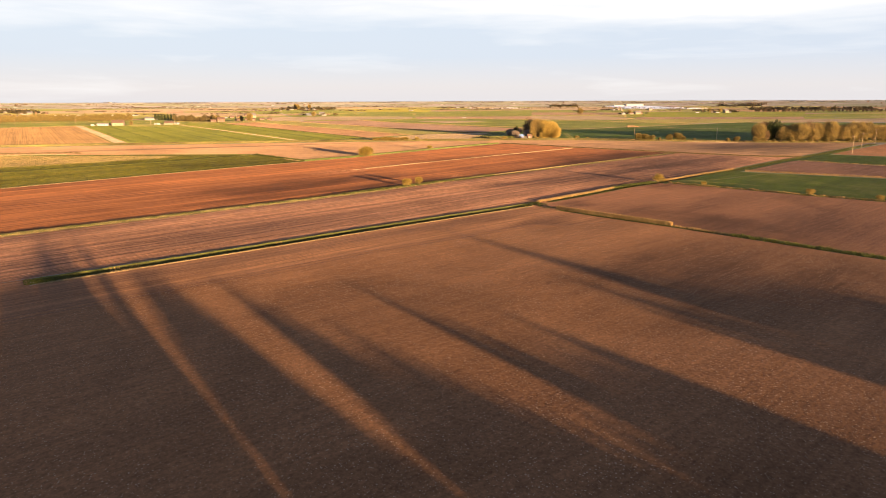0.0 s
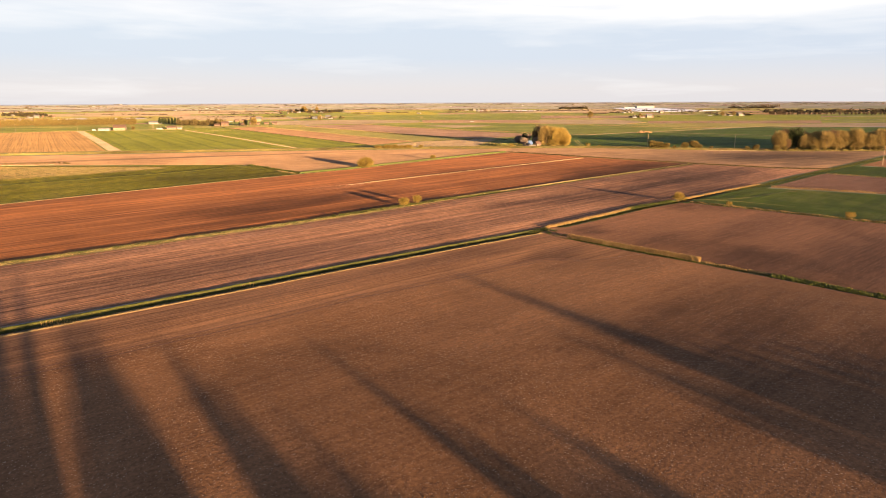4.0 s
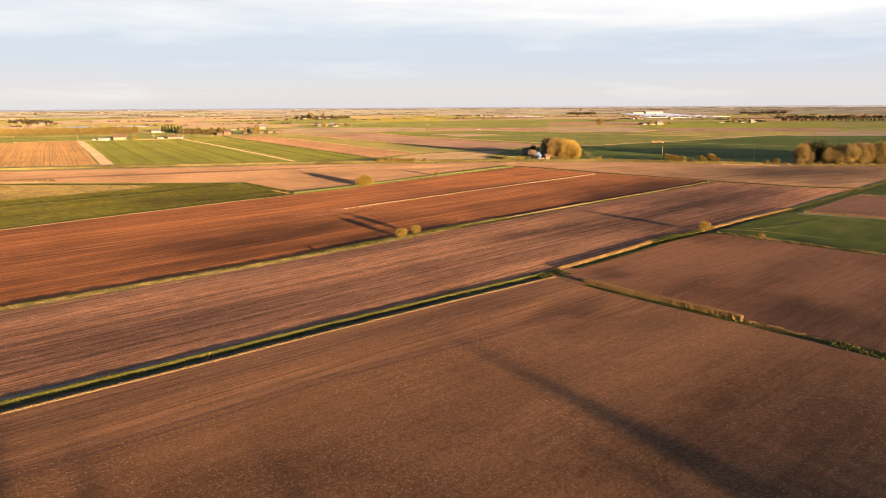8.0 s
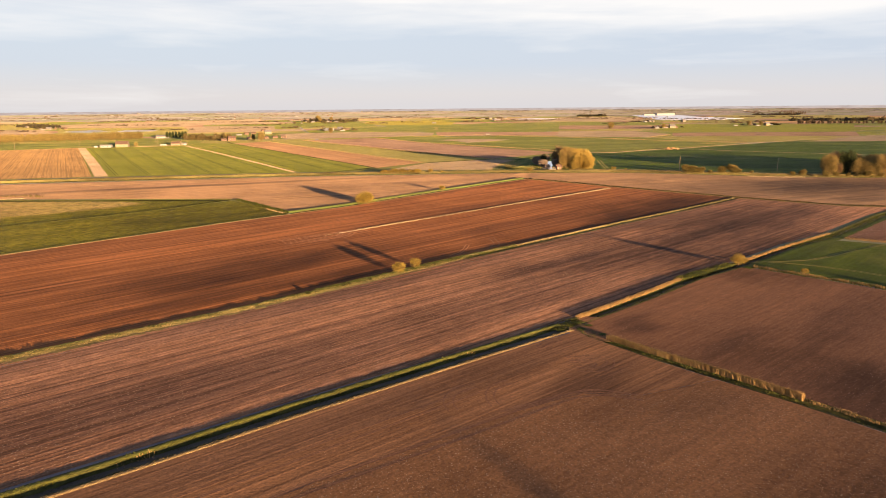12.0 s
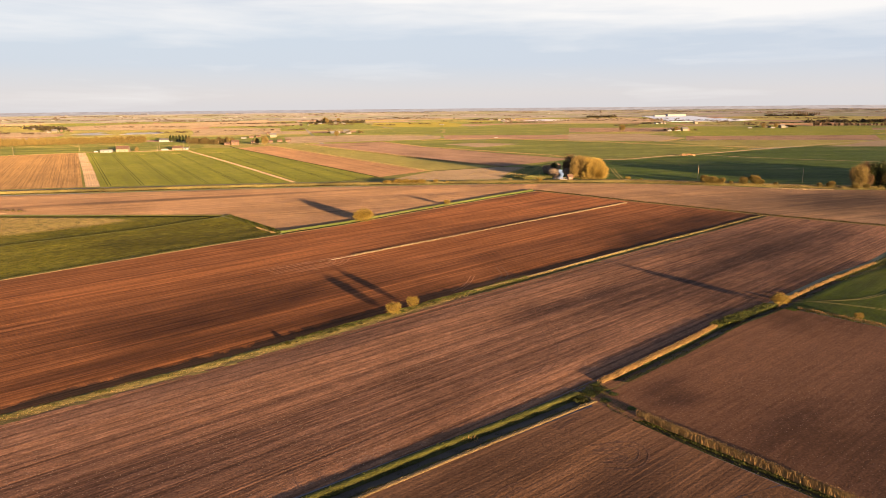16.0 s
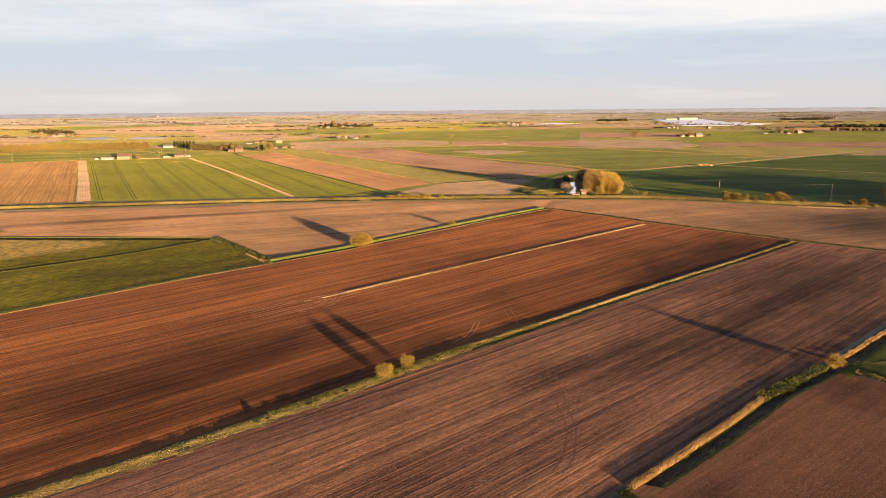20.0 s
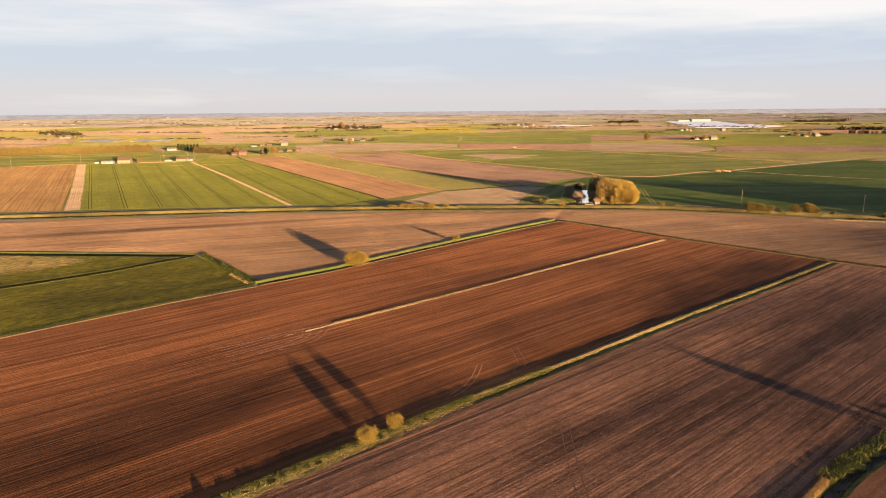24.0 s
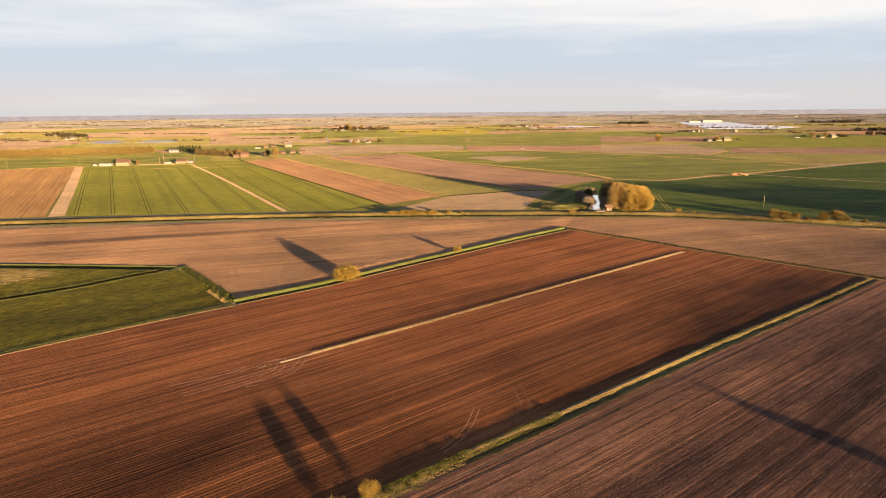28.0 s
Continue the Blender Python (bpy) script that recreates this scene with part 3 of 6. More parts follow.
DITCH5 = [(-126, 388), (-134, 379), (-145, 363), (-161, 347), (-230, 284), (-330, 196)]
DRAIN = [((a + c) / 2, (b + d) / 2) for (a, b), (c, d) in zip(DRAIN_N, DRAIN_F)]

# the ground: one sheet to the horizon, opened along the ditches, the far plain swelling gently
def corridor(line, w):
    q, side = along(line, 6.0)
    return [tuple(a) for a in q + side * w] + [tuple(a) for a in (q - side * w)[::-1]]


from mathutils.geometry import delaunay_2d_cdt

CUTS = [corridor(DITCH1, 2.6), corridor(DITCH2[:-1], 2.2), corridor(DITCH3, 1.7), corridor(DITCH4, 3.4), corridor(HEDGE1, 3.1), corridor(BANK1, 3.4), corridor(DITCH5, 3.2), corridor(DRAIN, 9.0)]
pts, edges = [], []
for ring in CUTS:
    b = len(pts)
    pts += [Vector(q) for q in ring]
    edges += [(b + i, b + (i + 1) % len(ring)) for i in range(len(ring))]
for radius, count in ((1200, 48), (2200, 64), (3300, 96), (3700, 96), (4100, 96), (4500, 96), (4950, 120)):
    b = len(pts)
    pts += [Vector((radius * math.cos(i * 2 * math.pi / count), 150 + radius * math.sin(i * 2 * math.pi / count))) for i in range(count)]
    edges += [(b + i, b + (i + 1) % count) for i in range(count)]
cv, _, cf, *_rest = delaunay_2d_cdt(pts, edges, [], 0, 0.001)
mid = np.array([sum((cv[i] for i in f), Vector((0, 0))) / len(f) for f in cf])
hole = np.zeros(len(cf), bool)
for ring in CUTS:
    hole |= inside(ring, mid[:, 0], mid[:, 1])


def far_rise(x, y):
    r = math.hypot(x, y - 150)
    return 21 * max(0, (r - 3300) / 1650) ** 1.0


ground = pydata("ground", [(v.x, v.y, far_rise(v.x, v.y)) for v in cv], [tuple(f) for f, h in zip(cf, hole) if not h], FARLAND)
tagged(ground, "wide flat fenland plain of fields reaching the horizon", "ground", "", "structure")

# fields on the near side of the drain
HEADLAND = [(-190, -6), (-69, 92), (-51, 107), (-29, 124.5), (-15, 137), (3, 149.5), (14, 157.5), (24, 164.5), (36, 164), (51, 170.5)]
FIELD1 = HEADLAND + [(60, 162), (84, 136), (170, 44), (170, -160), (-190, -160)]
HEAD1 = [(-190, 18), (-150, 50), (-69, 115.5), (-41, 138), (-22, 154), (3, 174), (28, 193), (32, 191), (44, 177.5), (51, 170.5)] + [(x, y + 0.02) for x, y in HEADLAND[-2::-1]]
FIELD2 = [(-190, 26), (-150, 58), (-69, 122.5), (-41, 145), (-22, 161), (3, 181), (28, 201), (42, 214.5), (56, 227.5), (70, 241), (86, 254), (116, 281), (141, 300), (184, 341), (209, 361), (188, 365), (149, 392.5), (108.5, 352.5), (67.5, 315.5), (29.5, 279.5), (2.5, 254.5), (-12.5, 239.5), (-25.5, 226.5), (-47.5, 205.5), (-78.5, 178), (-190, 80)]
FIELD3 = [(-190, 88), (-120, 149), (-81, 184), (-51, 210), (-29, 231), (-16, 245), (-1, 260), (26, 285), (64, 321), (105, 358), (146, 395), (130, 410), (100, 435), (77, 457), (46, 484), (18, 454), (-10, 421), (-29, 399), (-53, 369), (-76, 346), (-97, 325), (-125, 295), (-149, 267), (-230, 176), (-300, 88)]
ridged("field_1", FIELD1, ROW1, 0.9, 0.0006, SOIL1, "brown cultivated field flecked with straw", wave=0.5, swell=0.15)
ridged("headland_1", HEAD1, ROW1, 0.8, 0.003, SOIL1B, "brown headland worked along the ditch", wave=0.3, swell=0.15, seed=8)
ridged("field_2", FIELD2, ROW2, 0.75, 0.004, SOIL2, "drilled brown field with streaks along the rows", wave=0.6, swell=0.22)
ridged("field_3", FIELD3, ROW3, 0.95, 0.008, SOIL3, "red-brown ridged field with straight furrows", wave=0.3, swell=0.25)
field("headland_1", [(-190, 18), (-150, 50), (-77.2, 109), (-79.5, 112.5), (-79.2, 114.5), (-150, 58), (-190, 26)], SOIL1B, "bare soil past the end of the ditch", z=0.062)
FIELD4 = [(-76, 350.5), (-52, 375), (-28, 404.5), (-9, 426.5), (18, 460), (44, 489.5), (52, 524), (43, 523), (-24, 516), (-88, 508), (-154, 497), (-272, 471), (-500, 419), (-500, 396), (-330, 395), (-202, 396), (-121, 396)]
FIELD4B = [(44, 489.5), (79, 462), (102, 440), (132, 414.5), (151, 398), (190, 370), (211, 366), (271, 421), (326, 474), (340, 483), (260, 485), (211, 493), (173, 507), (136, 517), (106, 524), (52, 524)]
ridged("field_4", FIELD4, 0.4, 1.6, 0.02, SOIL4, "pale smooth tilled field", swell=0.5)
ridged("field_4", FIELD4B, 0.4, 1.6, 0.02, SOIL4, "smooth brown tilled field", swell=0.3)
field("field_5", [(-78.5, 349), (-99.5, 370), (-121, 389.5), (-124, 384), (-131.5, 376), (-142.5, 360.5), (-158.5, 344), (-227.5, 281), (-327, 193), (-420, 110), (-420, -20), (-300, 90), (-232, 179), (-151, 270), (-127, 298), (-99, 328)], PASTURE, "rough green pasture beside the red field")
field("field_6", [(-127, 389), (-136, 382), (-147.5, 365.5), (-163, 350), (-232.5, 287), (-333, 199), (-500, 60), (-500, 384.5), (-300, 386.5), (-198, 387.5), (-165, 388.5)], PASTURE, "green pasture strip between two ditches")
field("stubble_patch", [(-165, 381), (-180, 386), (-198, 386), (-500, 383), (-500, 200), (-330, 250), (-250, 305), (-177, 362)], DRYPASTURE, "tussocky pale stubble within the pasture", z=0.10)
def edge(line, off, lo, hi):
    """Points beside a line, between two shares of its length."""
    q, side = along(line, 4.0)
    k = len(q) - 1
    return [tuple(a) for a in (q + side * off)[int(lo * k):int(hi * k) + 1]]


near2 = [p for p in edge(DITCH2, -2.1, 0, 1) if p[0] < 91]
near3 = [p for p in edge(DITCH3, 1.6, 0, 1)]
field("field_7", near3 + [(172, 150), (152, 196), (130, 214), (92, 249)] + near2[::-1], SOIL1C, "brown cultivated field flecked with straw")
field("ditch_corner", [(28.3, 191), (31.5, 188), (37, 188.5), (42, 196), (39, 203), (33, 204.5), (31.2, 201.5), (29, 197)], SOIL1B, "trodden corner where three ditches meet", "ground", z=0.055)
field("field_8", [(94, 251), (131, 216), (152, 199), (240, 170), (300, 190), (184, 264), (140, 288), (120, 275)], CROP5, "deep green young cereal")
field("field_9", [(144, 292), (186, 267), (300, 195), (330, 235), (221, 314), (197, 340), (188, 336)], SOIL7, "dark cloddy ploughed field")
field("field_10", [(200, 343), (222, 318), (330, 240), (340, 330), (257, 366), (238, 378)], CROP5, "deep green young cereal")
field("field_11", [(242, 382), (258, 369), (340, 335), (420, 380), (420, 470), (340, 470), (276, 414)], SOIL1, "brown cultivated field")

# fields beyond the drain
field("rough_ground", [(-430, 468), (-294, 501), (-166, 528), (-96, 540), (-27, 546.5), (45, 549.5), (111, 550.5), (143, 543.5), (183, 532.5), (222, 517.5), (265, 508.5), (340, 506.5), (360, 860), (105, 1100), (-150, 1085), (-300, 990), (-400, 960), (-580, 830)], OLIVE, "rough grass between the fields", "ground", z=0.021)
ridged("field_12", [(-300, 503), (-272, 509), (-507, 859), (-571, 818), (-700, 740), (-700, 410), (-430, 472)], 2.16, 1.9, 0.05, SOIL12, "warm brown field ridged in straight beds", z=0.06, step=12.0)
field("field_13", [(-263, 512), (-166, 530), (-129, 536), (-379, 893), (-503, 862)], CROP1, "green cereal field with paired wheel tracks", z=0.05)
field("field_14", [(-124, 538), (-96, 542), (-71, 568), (-331, 939), (-389, 955), (-374, 893)], CROP1, "green cereal field", z=0.05)
field("field_15", [(-69, 570), (-35, 614), (-297, 985), (-329, 940)], SOIL5, "pinkish brown tilled strip field", z=0.05)
field("field_16", [(-33, 618), (26, 648), (-50, 740), (-252, 1013), (-295, 987)], CROP3, "yellow-green grass strip field", z=0.05)
field("field_17", [(28, 652), (105, 730), (-66, 940), (-148, 1079), (-249, 1015), (-48, 745)], SOIL6, "dark brown tilled field", z=0.05)
field("field_22", [(26, 552), (61, 551), (66, 660), (108, 728), (104, 731), (52, 648)], CROP2, "dark green crop round the pumping station", z=0.056)
field("field_18", [(-60, 548), (24, 551), (34, 600), (50, 645), (27, 646), (-30, 612)], STUBBLE, "pale rough ground with dead weeds", z=0.05)
field("field_19", [(109, 735), (158, 742), (230, 786), (346, 862), (300, 1000), (244, 1088), (65, 1148), (-82, 1099), (-140, 1080), (-62, 945)], CROP4, "green field with a pale bare patch", z=0.05)
field("field_20", [(60, 551), (108, 553), (143, 546), (184, 535), (224, 520), (265, 511), (340, 509), (600, 505), (700, 860), (466, 935), (346, 848), (250, 778), (154, 716), (109, 728), (64, 660)], CROP2, "dark green cereal field", z=0.05)
field("field_21", [(-900, 770), (-700, 760), (-571, 824), (-505, 867), (-380, 898), (-389, 955), (-400, 1000), (-509, 1100), (-600, 1150), (-900, 1100)], CROP4, "green grass field before the tree row", z=0.05)
# ---- ditches, banks, verges and reeds ----
DITCH_FORM = [(-2.6, 0.06), (-1.6, 0.02), (-1.0, -0.45), (0.3, -0.5), (0.75, -0.2), (1.05, 0.06), (1.4, 0.20), (1.95, 0.23), (2.3, 0.07), (2.6, 0.06)]
NARROW_FORM = [(-1.7, 0.06), (-1.1, 0.0), (-0.4, -0.8), (0.3, -0.8), (1.0, 0.0), (1.7, 0.06)]


def stuff(name, tris, mat, label, category="grass"):
    return tagged(facets(name, np.concatenate(tris) if isinstance(tris, list) else tris, mat), label, category, "", "stuff")


def ditch(name, line, form, label, seed, side=DITCHSHADE):
    ob = tagged(sweep(name, line, form, side, seed=seed), label, "ditch", "", "structure")
    low = min(z for _, z in form)
    a = [o for o, z in form if z < low + 0.2]
    q, out = along(line, 3.0)
    rng = np.random.default_rng(seed)
    lo, hi = min(a) - 0.1, max(a) + 0.15
    v = []
    for (x, y), (sx, sy) in zip(q, out):
        for o in (lo, hi):
            o += rng.normal() * 0.05
            v.append((x + sx * o, y + sy * o, low + 0.12))
    pydata("wet_bed", v, [(2 * i + 1, 2 * i, 2 * i + 2, 2 * i + 3) for i in range(len(q) - 1)], MUD, ob)
    return ob


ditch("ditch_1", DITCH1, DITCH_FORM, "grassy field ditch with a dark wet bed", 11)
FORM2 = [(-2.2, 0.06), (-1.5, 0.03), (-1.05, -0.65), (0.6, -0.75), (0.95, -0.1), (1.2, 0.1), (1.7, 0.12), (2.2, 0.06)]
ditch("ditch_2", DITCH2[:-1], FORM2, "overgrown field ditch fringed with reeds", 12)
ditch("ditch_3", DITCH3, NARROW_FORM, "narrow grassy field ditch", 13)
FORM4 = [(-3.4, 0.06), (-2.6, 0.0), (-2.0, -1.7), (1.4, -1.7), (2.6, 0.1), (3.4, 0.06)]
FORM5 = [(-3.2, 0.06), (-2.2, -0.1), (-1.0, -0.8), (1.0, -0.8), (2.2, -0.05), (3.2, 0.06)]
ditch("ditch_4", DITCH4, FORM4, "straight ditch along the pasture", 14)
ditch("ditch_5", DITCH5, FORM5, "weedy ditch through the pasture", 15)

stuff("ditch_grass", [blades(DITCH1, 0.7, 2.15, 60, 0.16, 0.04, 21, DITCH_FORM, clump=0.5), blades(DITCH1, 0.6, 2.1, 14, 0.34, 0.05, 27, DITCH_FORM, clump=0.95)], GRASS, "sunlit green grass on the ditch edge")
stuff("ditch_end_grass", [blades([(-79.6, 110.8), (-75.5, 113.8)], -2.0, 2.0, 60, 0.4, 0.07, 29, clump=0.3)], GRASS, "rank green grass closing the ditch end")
# these dark blades paint the shade down in the ditches
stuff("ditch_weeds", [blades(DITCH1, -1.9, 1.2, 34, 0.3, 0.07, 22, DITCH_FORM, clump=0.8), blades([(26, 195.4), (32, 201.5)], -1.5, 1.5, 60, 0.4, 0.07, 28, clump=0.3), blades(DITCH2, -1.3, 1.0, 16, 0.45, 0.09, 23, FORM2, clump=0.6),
                      blades(DITCH3, -1.6, 0.3, 16, 0.35, 0.08, 24, NARROW_FORM), blades(DITCH4, -1.6, 1.6, 5, 0.4, 0.14, 25, FORM4), blades(DITCH5, -2.6, 2.0, 50, 0.7, 0.09, 26, FORM5, clump=0.7)], DARKGRASS, "rank grass in the ditch, darkened for its shade")
stuff("dry_verge", [blades(DITCH1, -2.9, -2.0, 90, 0.14, 0.03, 31, [(-3, 0.15), (-1.5, 0.15)], clump=0.1), blades(DITCH3, 1.0, 2.0, 16, 0.25, 0.06, 34)], STRAW, "bleached dry grass along the ditch edge")
def clods(poly, count, size, seed):
    """Lumps of turned earth: small uneven pyramids."""
    p = np.array(poly, float)
    rng = np.random.default_rng(seed)
    lo, hi = p.min(0), p.max(0)
    xy = lo + rng.random((count * 2, 2)) * (hi - lo)
    xy = xy[inside(poly, xy[:, 0], xy[:, 1])][:count]
    n = len(xy)
    r = size * (0.35 + 1.1 * rng.random(n) ** 3)
    a = rng.random(n) * 6.283
    z = 0.16 + lie(FIELD1, ROW1, 0.15, xy[:, 0], xy[:, 1])
    foot = [np.stack([xy[:, 0] + r * np.cos(a + k * 2.094), xy[:, 1] + r * np.sin(a + k * 2.094), z - 0.1], 1) for k in range(3)]
    top = np.stack([xy[:, 0] + r * (rng.random(n) - .5) * .6, xy[:, 1] + r * (rng.random(n) - .5) * .6, z + r * (0.3 + 0.5 * rng.random(n))], 1)
    return np.concatenate([np.stack([foot[k], foot[(k + 1) % 3], top], 1) for k in range(3)])


stuff("clods", [clods([(-60, 40), (-51, 106), (-15, 136), (24, 163), (50, 168), (84, 136), (150, 60), (120, 20)], 18000, 0.05, 84)], SOIL1, "loose clods of turned brown earth", "soil")


def straw_bits(poly, count, seed):
    """Short bleached stalks that lie and lean on the worked soil."""
    t = clods(poly, count, 0.06, seed)[:count]
    rng = np.random.default_rng(seed)
    c = t.mean(1)
    n = len(c)
    a = rng.random(n) * 6.283
    d = np.stack([np.cos(a), np.sin(a), np.zeros(n)], 1)
    ln = (0.04 + 0.15 * rng.random(n) ** 2)[:, None]
    c[:, 2] += 0.015
    up = np.array([0, 0, 1.0]) * (0.012 * rng.random(n))[:, None]
    w = np.stack([-np.sin(a), np.cos(a), np.zeros(n)], 1) * (0.010 + 0.014 * rng.random(n))[:, None]
    return np.stack([c - d * ln - w, c - d * ln + w, c + d * ln + up], 1)


stuff("straw_bits", [straw_bits([(-75, 35), (-60, 95), (-51, 106), (-15, 136), (24, 163), (50, 168), (84, 136), (150, 60), (120, 15), (0, 15)], 64000, 85)], FLATSTRAW, "short bleached straw stalks scattered over the brown soil", "straw")

stuff("ditch_reeds", [blades(DITCH1, -0.2, 1.2, 16, 0.7, 0.05, 33, DITCH_FORM, 0.5, 0.6, (a, b)) for a, b in ((0.10, 0.14), (0.34, 0.38), (0.80, 0.82))], REED, "tawny reeds standing in the ditch", "reeds")

def strip(name, line, off, width, z, mat, label, category="verge", seed=5):
    return tagged(sweep(name, line, [(off - width / 2, z - 0.09), (off - width / 4, z), (off + width / 4, z), (off + width / 2, z - 0.09)], mat, wobble=0.06, step=1.5, seed=seed), label, category, "", "structure")


strip("verge", DITCH1, 1.65, 1.2, 0.27, OLIVE, "sunlit green lip of the ditch")
strip("verge", DITCH4, -3.0, 1.2, 0.2, BANK, "sunlit green lip of the pasture ditch")
strip("verge", DITCH5, 2.9, 1.0, 0.16, OLIVE, "grassy lip of the weedy ditch")
strip("verge", DITCH1, -2.45, 0.9, 0.19, VERGE, "bleached grass lip of the ditch")
strip("verge", BANK1, -2.95, 0.8, 0.17, VERGE, "bleached grass lip at the bank foot")
strip("verge", EDGE1, 0.3, 3.0, 0.24, DRYBANK, "low grassy baulk between fields")
strip("verge", EDGE1, -1.4, 0.8, 0.17, VERGE, "bleached grass margin beside the field edge")
strip("verge", [(-77, 345.5), (-97, 326), (-123, 298), (-150, 268.5), (-231, 177), (-300, 89)], 0.5, 1.1, 0.17, VERGE, "bleached margin of the pasture")

strip("verge", DRAIN, -10.4, 3.6, 0.10, OLIVE, "dry grass margin of the drain")
strip("verge", DRAIN, 10.7, 4.6, 0.10, DRYBANK, "dry grass margin of the drain")
strip("verge", [(-77, 345.5), (-97, 326), (-123, 298), (-150, 268.5), (-231, 177), (-300, 89)], -1.3, 2.8, 0.12, OLIVE, "rough green edge of the pasture")
strip("verge", DITCH2[4:-1], -3.4, 3.4, 0.10, CROP5, "cereal growing up to the ditch edge")
strip("verge", HEDGE1, 3.2, 2.0, 0.11, SOIL3, "bare red soil along the bank")

REEDS1 = [(32, 203), (44, 214.2), (58, 227.3), (66.5, 236)]
REEDS2 = [(36, 190), (44, 181.5), (60, 165.8), (62.5, 163)]
REEDS3 = [(95, 258.6), (110, 271.8), (119, 279.6), (143, 299.2)]
REEDS4 = [(144, 291), (186, 266.5), (240, 232), (300, 194)]
REEDS5 = [(93, 250), (131, 215), (152, 197.8), (200, 183), (240, 170)]
REEDS6 = [(198, 341.5), (221, 316.5), (270, 282), (330, 238)]


def reed_bed(line, lo, hi, height, seed, dense=26, clump=0.35, mat=None, sunk=0.0, label="dense stand of tawny dry reeds along the ditch"):
    stuff("reed_bed", [blades(line, lo, hi, dense, height, 0.045, seed, base=[(-9, sunk), (9, sunk)], lean=0.35, clump=clump, even=0.7)], mat or REED, label, "reeds")


reed_bed(REEDS1, -0.6, 0.7, 0.85, 41, 170, 0.2, sunk=-0.1)
stuff("reed_verge", [blades(REEDS1, 0.7, 2.2, 40, 0.2, 0.05, 40, clump=0.5), blades(DITCH2[:5], -2.5, -1.5, 40, 0.22, 0.05, 39, clump=0.5)], GRASS, "short green grass beside the reeds")
reed_bed(REEDS2, -0.45, 0.65, 1.25, 42, 260, 0.08, sunk=-0.1)
reed_bed([(62.5, 163), (68, 157.4), (75, 150)], -0.4, 0.5, 0.5, 55, 60, 0.7, sunk=-0.1)
reed_bed(REEDS3, -0.5, 0.8, 0.85, 43, 60, 0.7)
reed_bed(REEDS4, -0.9, 0.9, 1.0, 44, 36, 0.4)
reed_bed(REEDS5, -0.7, 0.9, 0.7, 47, 40, 0.7, HEDGEBROWN, 0.0, "dead brown weeds along the field edge")
reed_bed(REEDS5, -0.8, 0.9, 0.9, 45, 30, 0.9, None, 0.0, "ragged hedge of dry grass and dead weeds")
reed_bed(REEDS6, -0.8, 0.8, 0.8, 46, 24, 0.5)
stuff("verge_grass", [blades(REEDS1, -3.6, -2.4, 14, 0.2, 0.08, 47, clump=0.7), blades([(25, 195.5), (29, 199), (32, 202)], -2.2, 2.2, 40, 0.35, 0.07, 53, clump=0.6), blades([(30, 199), (34, 191)], -1.6, 1.6, 30, 0.3, 0.07, 54, clump=0.6), blades(REEDS2, -1.5, -0.6, 20, 0.3, 0.07, 48), blades(REEDS5, -1.6, 1.6, 7, 0.6, 0.14, 49),
                      blades(DITCH2[5:], -2.6, 2.8, 9, 0.35, 0.09, 50), blades([(66, 235.5), (72, 241), (80, 247), (88, 253)], -1.2, 2.0, 26, 0.6, 0.1, 51), blades(DITCH3[3:], -1.9, 1.9, 14, 0.55, 0.13, 52)], GRASS, "rank green verge grass")

reed_bed([(196, 494), (204, 491.5), (213, 489.5), (232, 485.5)], -1.0, 1.0, 1.1, 56, 40, 0.5, PALESTRAW, 0.0, "pale dry reeds along the drain edge")
reed_bed([(-300, 397), (-263, 402), (-249, 406.5), (-236, 403)], -1.5, 1.5, 1.6, 57, 16, 0.8, HEDGEBROWN, 0.0, "dark scrubby growth beside the pale field")
reed_bed([(-300, 390), (-256, 394.5), (-243, 398)], -1.2, 1.2, 0.7, 58, 26, 0.6, PALESTRAW, 0.0, "bleached dead grass along the ditch end")

# the low hedge bank beside the red field
HEDGE_FORM = [(-3.1, 0.0), (-2.3, 0.05), (-1.3, 0.14), (-0.7, -0.2), (-0.2, -0.25), (0.4, 0.18), (1.1, 0.34), (1.7, 0.2), (2.3, 0.05), (3.1, 0.0)]
FLAT_FORM = [(-3.1, 0.0), (-2.3, 0.05), (-1.3, 0.06), (-0.7, 0.07), (-0.2, 0.10), (0.4, 0.28), (1.1, 0.42), (1.7, 0.26), (2.3, 0.05), (3.1, 0.0)]
HEDGE1A, HEDGE1B = HEDGE1[:7] + [(5, 260.8)], [(5, 260.8)] + HEDGE1[7:]
tagged(sweep("headland", HEDGE1, [(-3.4, 0.075), (-2.9, 0.085), (-2.0, 0.082), (-1.55, 0.05)], SOIL2, wobble=0.03, step=1.5, seed=6), "drilled soil up to the foot of the bank", "field", "", "structure")
tagged(morph("hedge_bank", HEDGE1, FLAT_FORM, HEDGE_FORM, 0.575, 0.08, DRYBANK, seed=16), "low grassy bank between two fields", "bank", "", "structure")
strip("verge", [(6, 261.8), (28, 282), (46, 299), (62, 314.2)], 1.15, 1.1, 0.42, VERGE, "worn tan crest of the bank")
stuff("bank_grass", [blades(HEDGE1B, -2.6, -2.2, 40, 0.1, 0.04, 63, HEDGE_FORM, clump=0.2), blades(HEDGE1A, -0.4, 1.9, 30, 0.2, 0.05, 60, FLAT_FORM, clump=0.85), blades(HEDGE1B, 0.2, 1.9, 30, 0.18, 0.05, 65, HEDGE_FORM, clump=0.8), blades([(-34, 223), (-14, 242.5), (1, 257.5), (24, 278.5)], -0.6, 1.8, 60, 0.38, 0.06, 62, FLAT_FORM, clump=0.7)], GRASS, "tussocky green grass on the bank")
